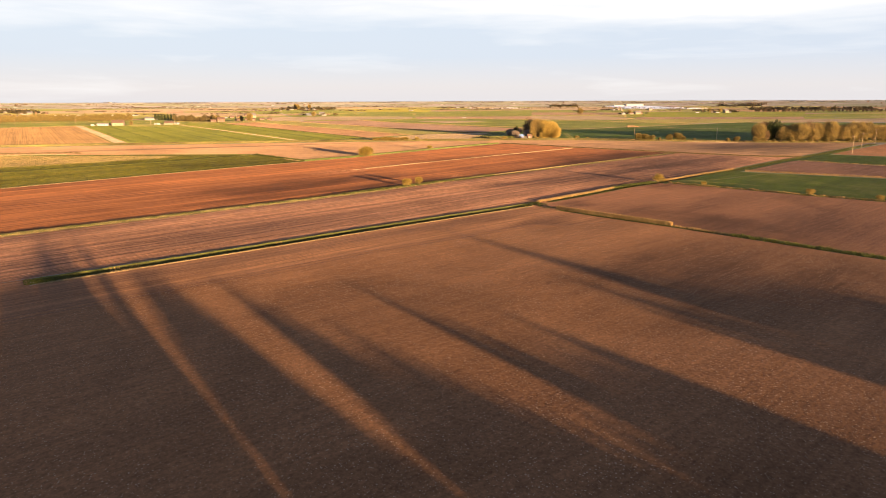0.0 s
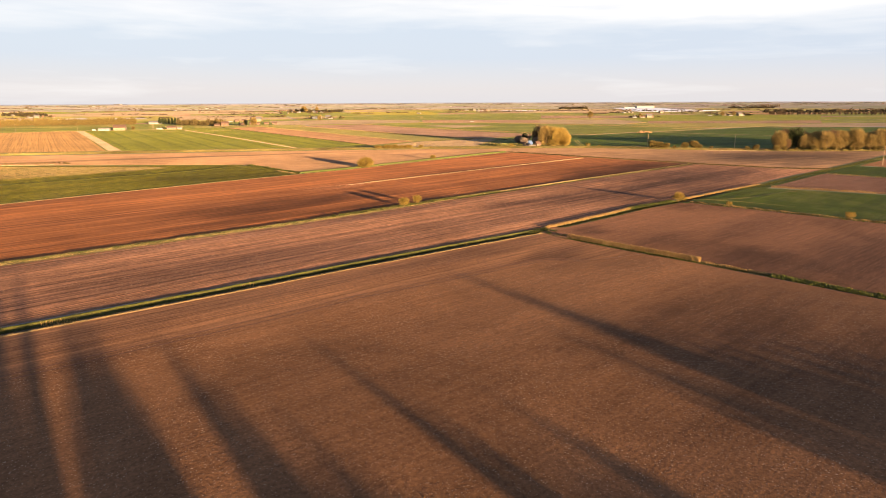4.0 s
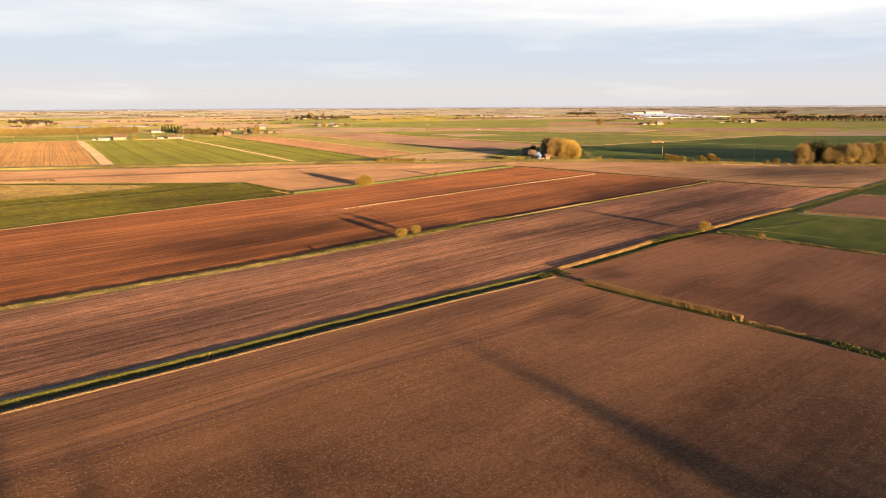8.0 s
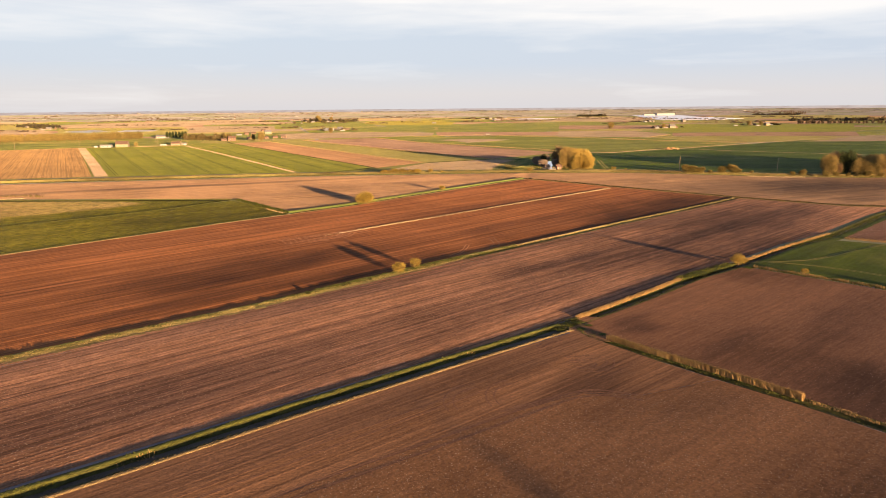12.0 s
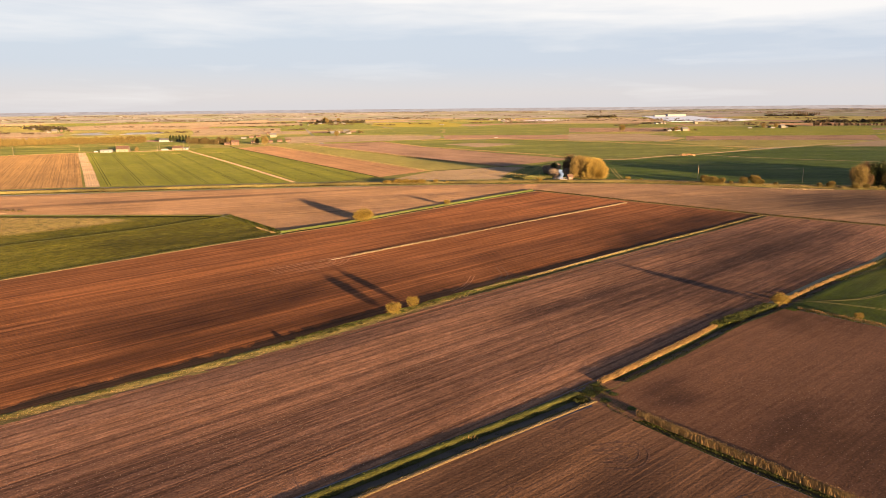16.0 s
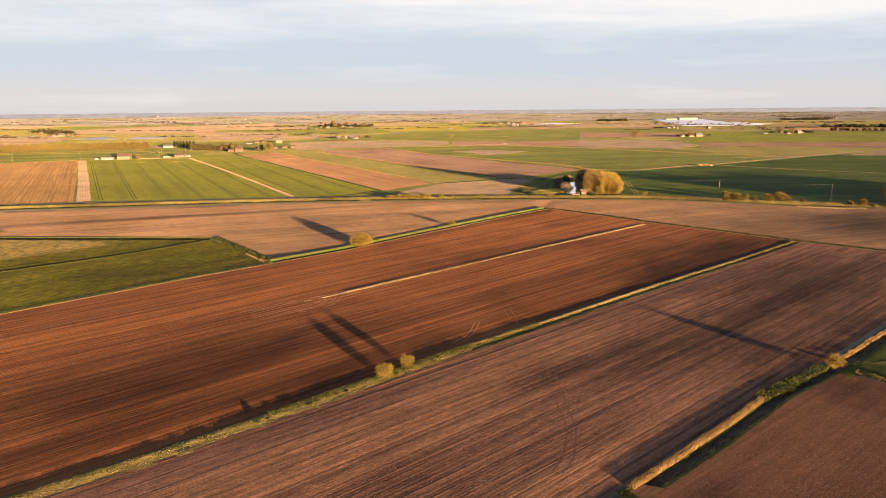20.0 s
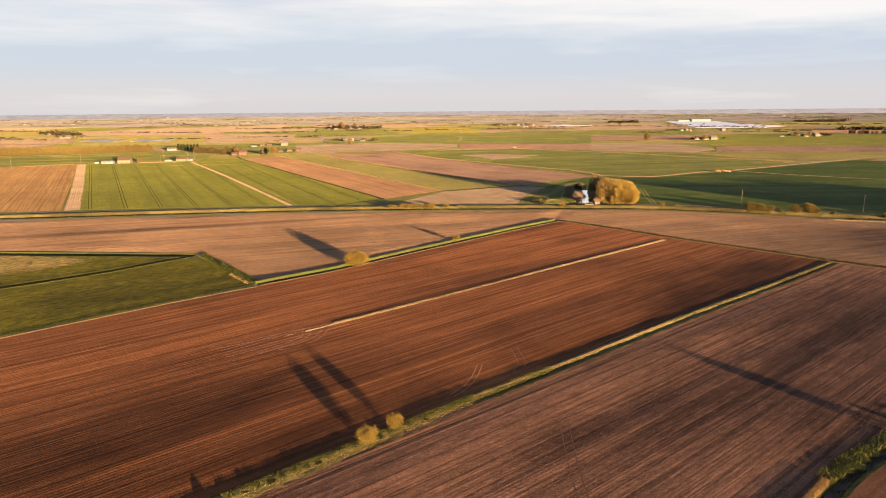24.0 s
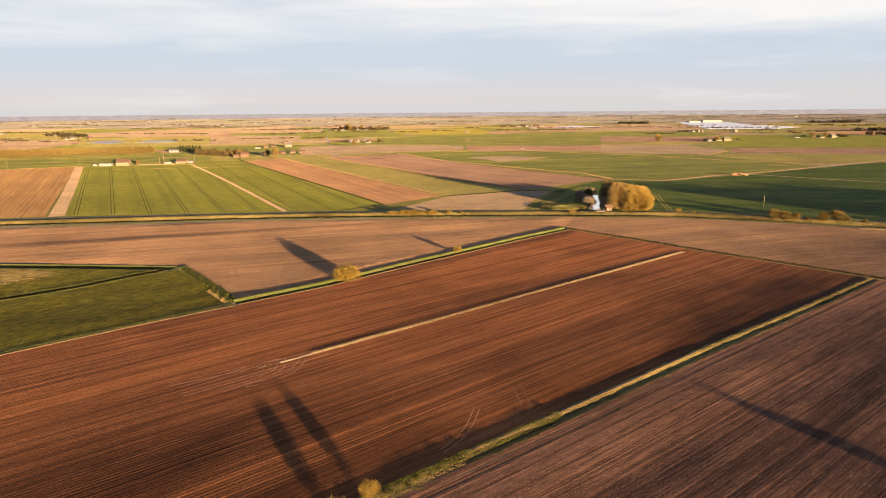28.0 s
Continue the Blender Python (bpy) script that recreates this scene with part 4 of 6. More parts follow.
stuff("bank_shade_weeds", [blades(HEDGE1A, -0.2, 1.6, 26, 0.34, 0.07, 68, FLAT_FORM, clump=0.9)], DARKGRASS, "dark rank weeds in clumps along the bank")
# dark blades stand in for shade in the small ditch at the foot
stuff("bank_foot_grass", [blades(HEDGE1B, -2.0, 0.2, 34, 0.14, 0.06, 61, HEDGE_FORM, clump=0.3)], DARKGRASS, "grass along the foot of the bank, darkened as ditch shade")
stuff("bank_straw", [blades(HEDGE1B, 0.3, 1.6, 60, 0.2, 0.03, 59, HEDGE_FORM, clump=0.4, ends=(0.0, 0.42)), blades(HEDGE1B, 0.2, 1.9, 48, 0.2, 0.035, 64, HEDGE_FORM, clump=0.8), blades(HEDGE1A, -1.4, 0.3, 44, 0.15, 0.035, 66, FLAT_FORM, clump=0.6), blades(HEDGE1A, 0.5, 1.4, 30, 0.16, 0.035, 75, FLAT_FORM, clump=0.8, ends=(0.0, 0.72))], STRAW, "pale dead grass on the bank")

BANK_FORM = [(-3.4, 0.0), (-2.6, 0.05), (-2.4, 0.0), (-1.9, -1.3), (-0.2, -1.3), (0.6, 0.1), (1.2, 0.65), (1.8, 0.7), (2.3, 0.3), (2.7, 0.05), (3.4, 0.0)]
tagged(sweep("green_bank", BANK1, BANK_FORM, BANK, seed=17), "raised green grass bank at the field's far side", "bank", "", "structure")
stuff("bank_turf", [blades(BANK1, 0.7, 2.5, 24, 0.25, 0.09, 66, BANK_FORM, clump=0.3)], GRASS, "bright green turf on the bank")
stuff("bank_foot_straw", [blades(BANK1, -3.1, -2.2, 26, 0.25, 0.08, 67, clump=0.2)], STRAW, "thin line of bleached grass at the bank foot")
strip("straw_bed", [(-44.5, 300.5), (-34, 311)] + STRIP1[2:], 0.0, 1.5, 0.26, STRAWBED, "matted base of the strip of dead grass", "dead grass")
stuff("straw_strip", [blades([(-38, 307)] + STRIP1[1:], -0.9, 0.9, 110, 0.6, 0.045, 68, clump=0.1, even=0.8), blades([(-49, 296), (-38, 307)], -0.2, 0.5, 90, 0.4, 0.045, 74, clump=0.5, even=0.5), blades([(-60, 286), (-46, 299)], -0.7, 0.7, 7, 0.2, 0.06, 69, clump=0.9)], PALESTRAW, "long strip of pale standing dead grass in the red field")
stuff("low_field_edge", [blades(EDGE1, -0.9, 1.6, 60, 0.85, 0.09, 70, clump=0.6)], HEDGEBROWN, "low brown hedge line across the fields", "hedge")
stuff("field_edge_straw", [blades(EDGE1, -1.8, -0.9, 7, 0.25, 0.12, 71, clump=0.6)], STRAW, "sparse dry grass beside the field edge")

PASTURE_EDGE = [(-77, 345.5), (-97, 326), (-123, 298), (-150, 268.5), (-231, 177), (-300, 89)]
stuff("pasture_ditch_grass", [blades(DITCH5, -2.8, 2.6, 26, 0.45, 0.08, 77, FORM5, clump=0.8)], GRASS, "tussocky grass choking the pasture ditch")
stuff("pasture_edge_straw", [blades(PASTURE_EDGE, -0.2, 1.2, 30, 0.25, 0.06, 72, clump=0.2)], STRAW, "bleached grass margin of the pasture")
stuff("pasture_edge_weeds", [blades(PASTURE_EDGE, -2.4, -0.4, 12, 0.55, 0.13, 73, clump=0.5)], DARKGRASS, "dark weeds along the pasture edge")
stuff("pasture_hedge", [blades([(-79, 350), (-99, 371), (-120, 392.5)], -1.8, 1.8, 18, 0.85, 0.14, 74, clump=0.6)], GRASS, "rank green hedge growth at the pasture corner", "hedge")
stuff("pasture_corner_straw", [blades([(-80, 349), (-93, 362)], 0.4, 1.8, 16, 0.6, 0.12, 76)], STRAW, "pale dead stems at the pasture corner")


def strewn(poly, count, height, width, seed, lean=0.5, patch=0.03):
    """Tussocks over a field, thicker in patches."""
    p = np.array(poly, float)
    rng = np.random.default_rng(seed)
    lo, hi = p.min(0), p.max(0)
    xy = lo + rng.random((count * 3, 2)) * (hi - lo)
    xy = xy[inside(poly, xy[:, 0], xy[:, 1])]
    for ring in CUTS:
        xy = xy[~inside(ring, xy[:, 0], xy[:, 1])]
    w = np.array([noise.noise((x * patch, y * patch, seed * 1.7)) for x, y in xy])
    xy = xy[rng.random(len(xy)) < 0.75 + 0.6 * w][:count]
    n = len(xy)
    h = height * (0.4 + 0.9 * rng.random(n))
    t, t2 = rng.random(n) * 6.283, rng.random(n) * 6.283
    ww = width * (0.6 + 0.8 * rng.random(n))
    root = np.stack([xy[:, 0], xy[:, 1], np.full(n, 0.03)], 1)
    across = np.stack([np.cos(t) * ww, np.sin(t) * ww, np.zeros(n)], 1)
    tip = root + np.stack([np.cos(t2) * h * lean, np.sin(t2) * h * lean, h], 1)
    return np.stack([root - across, root + across, tip], 1)


stuff("pasture_tussocks", [strewn([(-80, 348), (-119, 390), (-260, 390), (-260, 215), (-150, 272), (-99, 328)], 120000, 0.10, 0.07, 81)], PASTUREGRASS, "short tussocky pasture grass")
stuff("pasture_rushes", [strewn([(-80, 348), (-119, 390), (-260, 390), (-260, 215), (-150, 272), (-99, 328)], 16000, 0.2, 0.13, 86, patch=0.02)], DARKGRASS, "darker rushes in the pasture")
stuff("stubble_tussocks", [strewn([(-165, 381), (-198, 386), (-420, 386), (-420, 240), (-330, 252), (-177, 364)], 45000, 0.25, 0.14, 82)], STRAW, "pale dead tussocks in the stubble")
stuff("stubble_heaps", [strewn([(-160, 376), (-200, 386), (-330, 386), (-330, 262), (-207, 331)], 16000, 0.22, 0.15, 89, patch=0.12)], STRAW, "bleached heaps of dead grass over the stubble")
stuff("weedy_ground", [strewn([(-60, 549), (40, 551), (57, 638), (27, 644), (-30, 610)], 12000, 0.16, 0.17, 83)], STRAW, "dead weeds on rough ground")

# ---- the wide drain and its banks ----
DRAIN_FORM = [(-9, 0.05), (-8.2, 0.0), (-6.5, -2.2), (-2.6, -2.4), (-0.4, -0.7), (0.8, 0.3), (1.8, 0.7), (4.6, 0.75), (6.6, 0.3), (9, 0.05)]
drain = tagged(sweep("drain", DRAIN, DRAIN_FORM, DRYBANK, step=4.0, wobble=0.3, seed=18), "wide fen drain between grassy banks", "drain", "", "structure")
q, side = along(DRAIN, 6.0)
v = [(x + sx * o, y + sy * o, -2.05) for (x, y), (sx, sy) in zip(q, side) for o in (-6.4, -2.1)]
WATER = plain("still_water", (0.02, 0.025, 0.025), 0.06, 0.3, 0.1, 0.5)
tagged(pydata("drain_water", v, [(2 * i + 1, 2 * i, 2 * i + 2, 2 * i + 3) for i in range(len(q) - 1)], WATER), "still dark water in the drain", "water", "", "structure")
stuff("drain_grass", [blades(DRAIN, 0.2, 7.5, 5, 0.2, 0.13, 91, DRAIN_FORM, clump=0.9), blades(DRAIN, -1.6, 0.6, 5, 0.5, 0.2, 94, DRAIN_FORM, clump=0.7)], GRASS, "rough green grass on the drain banks")
stuff("drain_dry_grass", [blades(DRAIN, -9.2, -8.2, 6, 0.25, 0.09, 92, DRAIN_FORM, clump=0.3), blades(DRAIN, 3.0, 6.5, 5, 0.2, 0.09, 93, DRAIN_FORM, clump=0.8), blades(DRAIN[8:], 0.2, 3.0, 6, 0.3, 0.14, 95, DRAIN_FORM, clump=0.9)], STRAW, "dry yellow grass on the drain banks")

# wheel marks left by tractors turning near the ditch corners
LIGHTMARK = soil("turned_earth", (0.160, 0.089, 0.060), ROW2, 0.8, 0.2, 0.3, 0.1, 0.5, 0.2)
MARKS = soil("pressed_earth", (0.120, 0.066, 0.043), ROW1, 0.8, 0.2, 0.0, 0.1, 0.5, 0.2)


def wheel_marks(line, poly, turn, swell, gauge=1.9, width=0.5, mat=None):
    """A pair of pressed ruts that follow the lie of the field."""
    for off in (-gauge / 2, gauge / 2):
        q, side = along(line, 1.0)
        v = []
        for (x, y), (sx, sy) in zip(q, side):
            for o, dz in ((off - width / 2, 0.018), (off - width / 6, 0.013), (off + width / 6, 0.013), (off + width / 2, 0.018)):
                px, py = x + sx * o, y + sy * o
                v.append((px, py, 0.06 + lie(poly, turn, swell, px, py)[0] + dz - 0.006))
        tagged(pydata("wheel_mark", v, [(4 * i + j + 1, 4 * i + j, 4 * i + 4 + j, 4 * i + 5 + j) for i in range(len(q) - 1) for j in range(3)], mat or MARKS), "faint dark wheel mark pressed into the soil", "wheel mark", "wheel marks", "structure")


def arc(cx, cy, r, a0, a1, n=9):
    return [(cx + r * math.cos(radians(a0 + (a1 - a0) * k / n)), cy + r * math.sin(radians(a0 + (a1 - a0) * k / n))) for k in range(n + 1)]


wheel_marks([(-110, 58), (-69, 91), (-51, 106), (-29, 123.5), (-15, 136), (3, 148.5), (14, 156.5), (24, 163.5), (29, 165), (36, 163)], HEAD1, ROW1, 0.15)
wheel_marks([(-110, 67), (-69, 100.5), (-41, 124), (-15, 146), (8, 165)], HEAD1, ROW1, 0.15, width=0.35)
wheel_marks([(26, 179), (29.4, 179.8), (33.1, 180.8), (34.4, 178.2), (32.7, 174.6), (30.1, 173.8), (27, 174)], HEAD1, ROW1, 0.15, 1.4, 0.28)
wheel_marks([(26, 177.6), (29.4, 178), (31.4, 177.4), (30.4, 175.8), (27.5, 175.4)], HEAD1, ROW1, 0.15, 0.8, 0.22)
wheel_marks([(21.0, 184.8), (23.5, 188.4), (26.1, 189.4)], HEAD1, ROW1, 0.15, 1.2, 0.3)
wheel_marks([(12, 157), (19.5, 161.5), (23.0, 163.5), (26.9, 165.5), (30.7, 165.2), (35.0, 163.4)], FIELD1, ROW1, 0.15, 1.0, 0.35)
wheel_marks(arc(9, 161, 6, 100, 215), HEAD1, ROW1, 0.15, 1.6, 0.25)
wheel_marks(arc(16, 163, 6, 110, 215), HEAD1, ROW1, 0.15, 1.4, 0.25)
wheel_marks(arc(8, 200, 3.5, 20, 160), FIELD2, ROW2, 0.22, 0.8, 0.3, LIGHTMARK)
wheel_marks([(24.2, 256), (24.0, 240), (24.3, 231), (25.2, 221.5), (23.6, 212), (20.8, 206.5)], FIELD2, ROW2, 0.22, 1.7, 0.2)
DUSTY = soil("dusty_red_earth", (0.205, 0.105, 0.062), ROW3, 0.8, 0.2, 0.0, 0.1, 0.6, 0.2)
for bend in ([(-62, 284), (-54.9, 291.6), (-50, 298.5), (-44, 302)], [(-66, 286), (-56, 293), (-47.1, 300.6), (-37.2, 307.2)], [(-52, 284), (-46.5, 290), (-43, 297), (-45, 303)], [(-48, 287), (-43.5, 289.3), (-39.5, 296.0), (-39.2, 303)], [(-60, 281), (-52, 289), (-43, 298), (-34, 308)]):
    wheel_marks(bend, FIELD3, ROW3, 0.25, 1.8, 0.45, DUSTY)
wheel_marks([(6.3, 280), (5.4, 274), (3.7, 268), (0.5, 263)], FIELD3, ROW3, 0.25, 1.2, 0.3, DUSTY)
wheel_marks([(5, 265), (14, 272), (17, 282), (15, 292)], FIELD3, ROW3, 0.25, width=0.35)
# ---- trees and bushes ----
def tube(points, radii, sides=7):
    v, f = [], []
    for i, (p, r) in enumerate(zip(points, radii)):
        p = Vector(p)
        d = (Vector(points[min(i + 1, len(points) - 1)]) - Vector(points[max(i - 1, 0)])).normalized()
        a = d.orthogonal().normalized()
        b = d.cross(a)
        v += [tuple(p + (a * math.cos(k * 2 * math.pi / sides) + b * math.sin(k * 2 * math.pi / sides)) * r) for k in range(sides)]
        if i:
            s = (i - 1) * sides
            f += [(s + k, s + (k + 1) % sides, s + sides + (k + 1) % sides, s + sides + k) for k in range(sides)]
    f.append(tuple(range(len(v) - sides, len(v))))
    return v, f


def merge(pieces):
    v, f = [], []
    for a, b in pieces:
        f += [tuple(i + len(v) for i in q) for q in b]
        v += a
    return v, f


def twigs(lobes, count, length, width, seed, droop=0.0, up=0.5, fan=0.0):
    """Fine strips that stand out from the lobes of a crown: buds, twigs and small leaves."""
    rng = np.random.default_rng(seed)
    vol = np.array([l[3] * l[4] * l[5] for l in lobes]) ** 0.75
    pick = rng.choice(len(lobes), count, p=vol / vol.sum())
    L = np.array(lobes, float)[pick]
    d = rng.normal(size=(count, 3))
    d /= np.linalg.norm(d, axis=1)[:, None]
    bump = 1 + 0.22 * np.sin(d[:, 0] * 5 + pick) * np.sin(d[:, 1] * 6 + 2 * pick) + 0.12 * np.sin(d[:, 2] * 11 + d[:, 0] * 7)
    r = (rng.random(count) ** 0.33) * bump
    p = L[:, :3] + d * L[:, 3:] * r[:, None]
    p[:, 2] = np.maximum(p[:, 2], 0.1)
    way = d * 0.8 + rng.normal(size=(count, 3)) * 0.6 + np.array([0, 0, up - droop])
    if fan:
        out = p - np.array([0, 0, 0.5])
        way = way * (1 - fan) + fan * 1.6 * out / np.linalg.norm(out, axis=1)[:, None]
    way /= np.linalg.norm(way, axis=1)[:, None]
    side = np.cross(way, rng.normal(size=(count, 3)))
    side /= np.linalg.norm(side, axis=1)[:, None] + 1e-6
    ln = (length * (0.5 + rng.random(count)))[:, None]
    w = (width * (0.5 + rng.random(count)))[:, None]
    return np.stack([p - side * w, p + side * w, p + way * ln + side * w * 0.5, p + way * ln - side * w * 0.5], 1)


def tree(name, label, lobes, mat, count, length, width, trunk, seed, category="tree", up=0.5, bark=None, fan=0.0):
    """An Empty at the foot, a trunk that forks into limbs, and a crown of many fine pieces."""
    rng = random.Random(seed)
    ob = tagged(new(name), label, category)
    top = max(l[2] + l[5] for l in lobes)
    low = min(l[2] - l[5] for l in lobes)
    fork = max(0.12 * top, min(0.35 * top, low + 0.15 * top))
    stem = [(0, 0, -0.2), (0.02 * top, 0.01 * top, fork * 0.5), (0.01 * top, 0.03 * top, fork)]
    pieces = [tube(stem, (trunk * 1.3, trunk, trunk * 0.85))]
    for k, l in enumerate(lobes):
        a = Vector(stem[-1])
        e = Vector((l[0] + rng.uniform(-.3, .3) * l[3], l[1] + rng.uniform(-.3, .3) * l[4], l[2] + 0.5 * l[5]))
        m = a.lerp(e, 0.5) + Vector((rng.uniform(-.06, .06) * top, rng.uniform(-.06, .06) * top, 0.05 * top))
        pieces.append(tube([a, m, e], (trunk * 0.6, trunk * 0.38, trunk * 0.08), 5))
        for _ in range(3):
            b = m.lerp(e, rng.random())
            t = Vector((l[0] + rng.uniform(-.8, .8) * l[3], l[1] + rng.uniform(-.8, .8) * l[4], l[2] + rng.uniform(0, .8) * l[5]))
            pieces.append(tube([b, b.lerp(t, 0.5) + Vector((0, 0, 0.03 * top)), t], (trunk * 0.25, trunk * 0.14, trunk * 0.04), 4))
    pydata("trunk", *merge(pieces), bark or BARK, ob)
    facets("crown", twigs(lobes, count, length, width, seed, up=up, fan=fan), mat, ob)
    return ob


def at(ob, x, y, turn=0.0, size=1.0, z=0.0, tall=1.0):
    m = Matrix.Translation((x, y, z)) @ Matrix.Rotation(turn, 4, "Z") @ Matrix.Diagonal((size, size, size * tall, 1))
    ob.matrix_basis = m
    return ob


def again(ob, x, y, turn=0.0, size=1.0, z=0.0, tall=1.0):
    m = Matrix.Translation((x, y, z)) @ Matrix.Rotation(turn, 4, "Z") @ Matrix.Diagonal((size, size, size * tall, 1))
    c = copy_thing(ob, Matrix())
    c.matrix_basis = m
    return c


def round_lobes(h, r, n, seed, low=0.0):
    rng = random.Random(seed)
    out = [(0, 0, h * 0.55, r * 0.75, r * 0.75, h * 0.42)]
    for k in range(n):
        a = k * 2 * math.pi / n + rng.uniform(-.4, .4)
        q = r * rng.uniform(0.35, 0.6)
        s = rng.uniform(0.38, 0.55)
        zc = h * rng.uniform(0.35 + low, 0.72)
        out.append((math.cos(a) * q, math.sin(a) * q, zc, r * s, r * s, min(zc * 0.95, h * rng.uniform(0.22, 0.32))))
    return out


# the great willow beside the pumping station
OLDWILLOW = leafy("old_willow_twigs", (0.222, 0.170, 0.066), 0.35, (1.2, 1.12, 1.0))
LIMB = plain("pale_willow_limb", (0.21, 0.15, 0.07), 0.9, 4.0, 0.3)
at(tree("willow_tree", "golden leafless willow with limbs fanning from a low trunk", [(0, 0, 6.5, 8.0, 7.5, 6.5), (4.5, -1.5, 6, 5, 5, 5.5), (-4, -2, 7, 4.5, 5, 5.5), (1, -4.5, 4.6, 6, 4, 4.2), (1, 1, 10.5, 5.5, 5, 4), (6, 1, 3.6, 3.4, 4, 3.2), (-5.5, -1, 4.6, 4, 3.5, 4.2), (-5, 2, 10, 5, 4.5, 5)], WILLOW, 84000, 1.7, 0.026, 0.7, 101, up=0.2, bark=LIMB, fan=0.6), 95.8, 554, size=0.88, tall=1.1)
at(tree("willow_tree", "tall old willow with dull olive-brown twigs beside the drain", [(0, 0, 10, 7.5, 7.5, 9), (-5, 0, 13, 4.2, 4.5, 6.5), (4, 1, 14, 5.5, 5, 6.2), (-5.5, -1, 7, 3.6, 4, 5.5), (7.5, 1, 11, 4.6, 5, 6), (-2, 0, 18, 3.4, 3.4, 3.6), (10, 2, 14, 2.6, 3, 3)], OLDWILLOW, 80000, 1.6, 0.026, 0.9, 131, up=0.3, bark=LIMB, fan=0.45), 86, 558, size=0.8, tall=0.95)
at(tree("tree", "bare grey-brown tree behind the willow", round_lobes(17, 6, 6, 5), BROWNTREE, 3500, 1.0, 0.10, 0.35, 102), 79, 572)
dark_tree = at(tree("evergreen_tree", "dark dense evergreen tree", [(0, 0, 5, 2.6, 2.6, 4.8), (0.4, 0.3, 9, 1.9, 1.9, 4.0), (-0.6, 0.2, 7, 2.2, 2, 4)], DARKTREE, 2600, 0.7, 0.10, 0.3, 103), 71, 598, 0.0, 1.1, tall=0.62)
GREYSCRUB = leafy("grey_scrub_twigs", (0.20, 0.165, 0.135), 0.35, (1.15, 1.1, 1.05))
grey_scrub = tree("scrub_bush", "low grey leafless scrub at the water's edge", round_lobes(6, 4.5, 6, 9), GREYSCRUB, 6000, 1.1, 0.035, 0.15, 104, "bush")
at(grey_scrub, 66.5, 566)
for i, (x, y, s) in enumerate(((68, 577, 0.9), (69, 590, 0.8), (78.5, 566, 1.1), (83, 577, 1.35), (85, 589, 1.25), (88, 600, 1.15), (80, 572, 1.2), (92, 608, 1.2), (66, 600, 1.0), (74, 612, 1.1), (64, 586, 0.8))):
    again(grey_scrub, x, y, i * 1.3, s)

# bushes along the field edges
field_bush = tree("bush", "round budding thorn bush standing alone on the green bank", round_lobes(6.0, 4.9, 9, 21) + [(0.4, 0, 2.0, 4.6, 4.6, 1.9), (-1.5, 0.5, 2.4, 3.4, 3.6, 2.2)], SCRUB, 8200, 0.9, 0.026, 0.25, 105, "bush")
at(field_bush, -47, 378)
small_bush = tree("bush", "small yellow-green budding bush on the hedge bank", round_lobes(3.3, 2.4, 7, 22), SCRUB, 2400, 0.55, 0.02, 0.12, 106, "bush")
at(small_bush, -14.2, 242.2, 0.0, 0.95, tall=1.0)
again(small_bush, -9.9, 247.6, 1.7, 0.72, tall=1.35)
corner_bush = tree("bush", "golden budding bush at the ditch corner", round_lobes(3.6, 2.3, 7, 23), SCRUB, 2700, 0.6, 0.02, 0.12, 107, "bush")
at(corner_bush, 89.5, 252.5)
again(small_bush, 93, 255.5, 0.4, 0.4, tall=0.7)
weed = tree("bush", "low green bramble clump in the ditch", round_lobes(1.6, 1.7, 7, 24), GRASS, 1800, 0.35, 0.06, 0.05, 108, "bush")
at(weed, 71, 239.5, tall=0.3)
for i, (x, y, s) in enumerate(((73.5, 241, 1.1), (76, 243.5, 0.9), (79, 245.5, 0.8), (69, 237.5, 0.7), (29, 198.5, 0.8), (31, 200, 0.6), (33.5, 198, 0.55), (31.5, 195.5, 0.6), (35.5, 192.5, 0.5), (27, 196.8, 0.5))):
    again(weed, x, y, i * 2.1, s, tall=0.22)
again(small_bush, -9, 427, 0.3, 0.9)
bramble = tree("bush", "low dark bramble clump on the hedge bank", round_lobes(1.3, 1.5, 6, 25), DARKGRASS, 1400, 0.35, 0.05, 0.05, 114, "bush")
q, side = along([(-36, 220.5), (-27, 229), (-14, 242), (4, 259.8)], 2.2)
hr = random.Random(31)
at(bramble, q[0][0], q[0][1], z=0.2, size=0.5)
for (x, y), (sx, sy) in zip(q[1:], side[1:]):
    if hr.random() < 0.75:
        o = hr.uniform(0.1, 1.3)
        again(bramble if hr.random() < 0.6 else weed, x + sx * o, y + sy * o, hr.random() * 6, hr.uniform(0.35, 0.6), z=0.1, tall=hr.uniform(0.35, 0.55))
for i, (x, y, s) in enumerate(((104, 242, .5), (131, 216, .7), (147, 203, .6), (165, 195, .5))):
    again(small_bush, x, y, i * 1.1, s)

# hedge of golden scrub by the drain
for k in range(15):
    again(small_bush, -58 + 2.0 * k + hr.uniform(-0.8, 0.8), 527 + hr.uniform(-1.5, 1.5), k * 0.9, hr.uniform(0.7, 1.15), tall=hr.uniform(0.75, 1.1))
for i, (x, y, s) in enumerate(((-22, 529, 0.9), (-14, 531, 0.5), (53, 534, 1.0), (86, 546, 0.8), (118, 543, 0.9), (127, 541, 0.5))):
    again(small_bush, x, y, i * 0.9, s, tall=0.9)
thorn = tree("bush", "dense brown-green thorn bush on the drain bank", round_lobes(5.4, 3.6, 8, 31), leafy("thorn_twigs", (0.12, 0.10, 0.036), 0.4), 7500, 0.9, 0.035, 0.2, 109, "bush")
at(thorn, 166, 523)
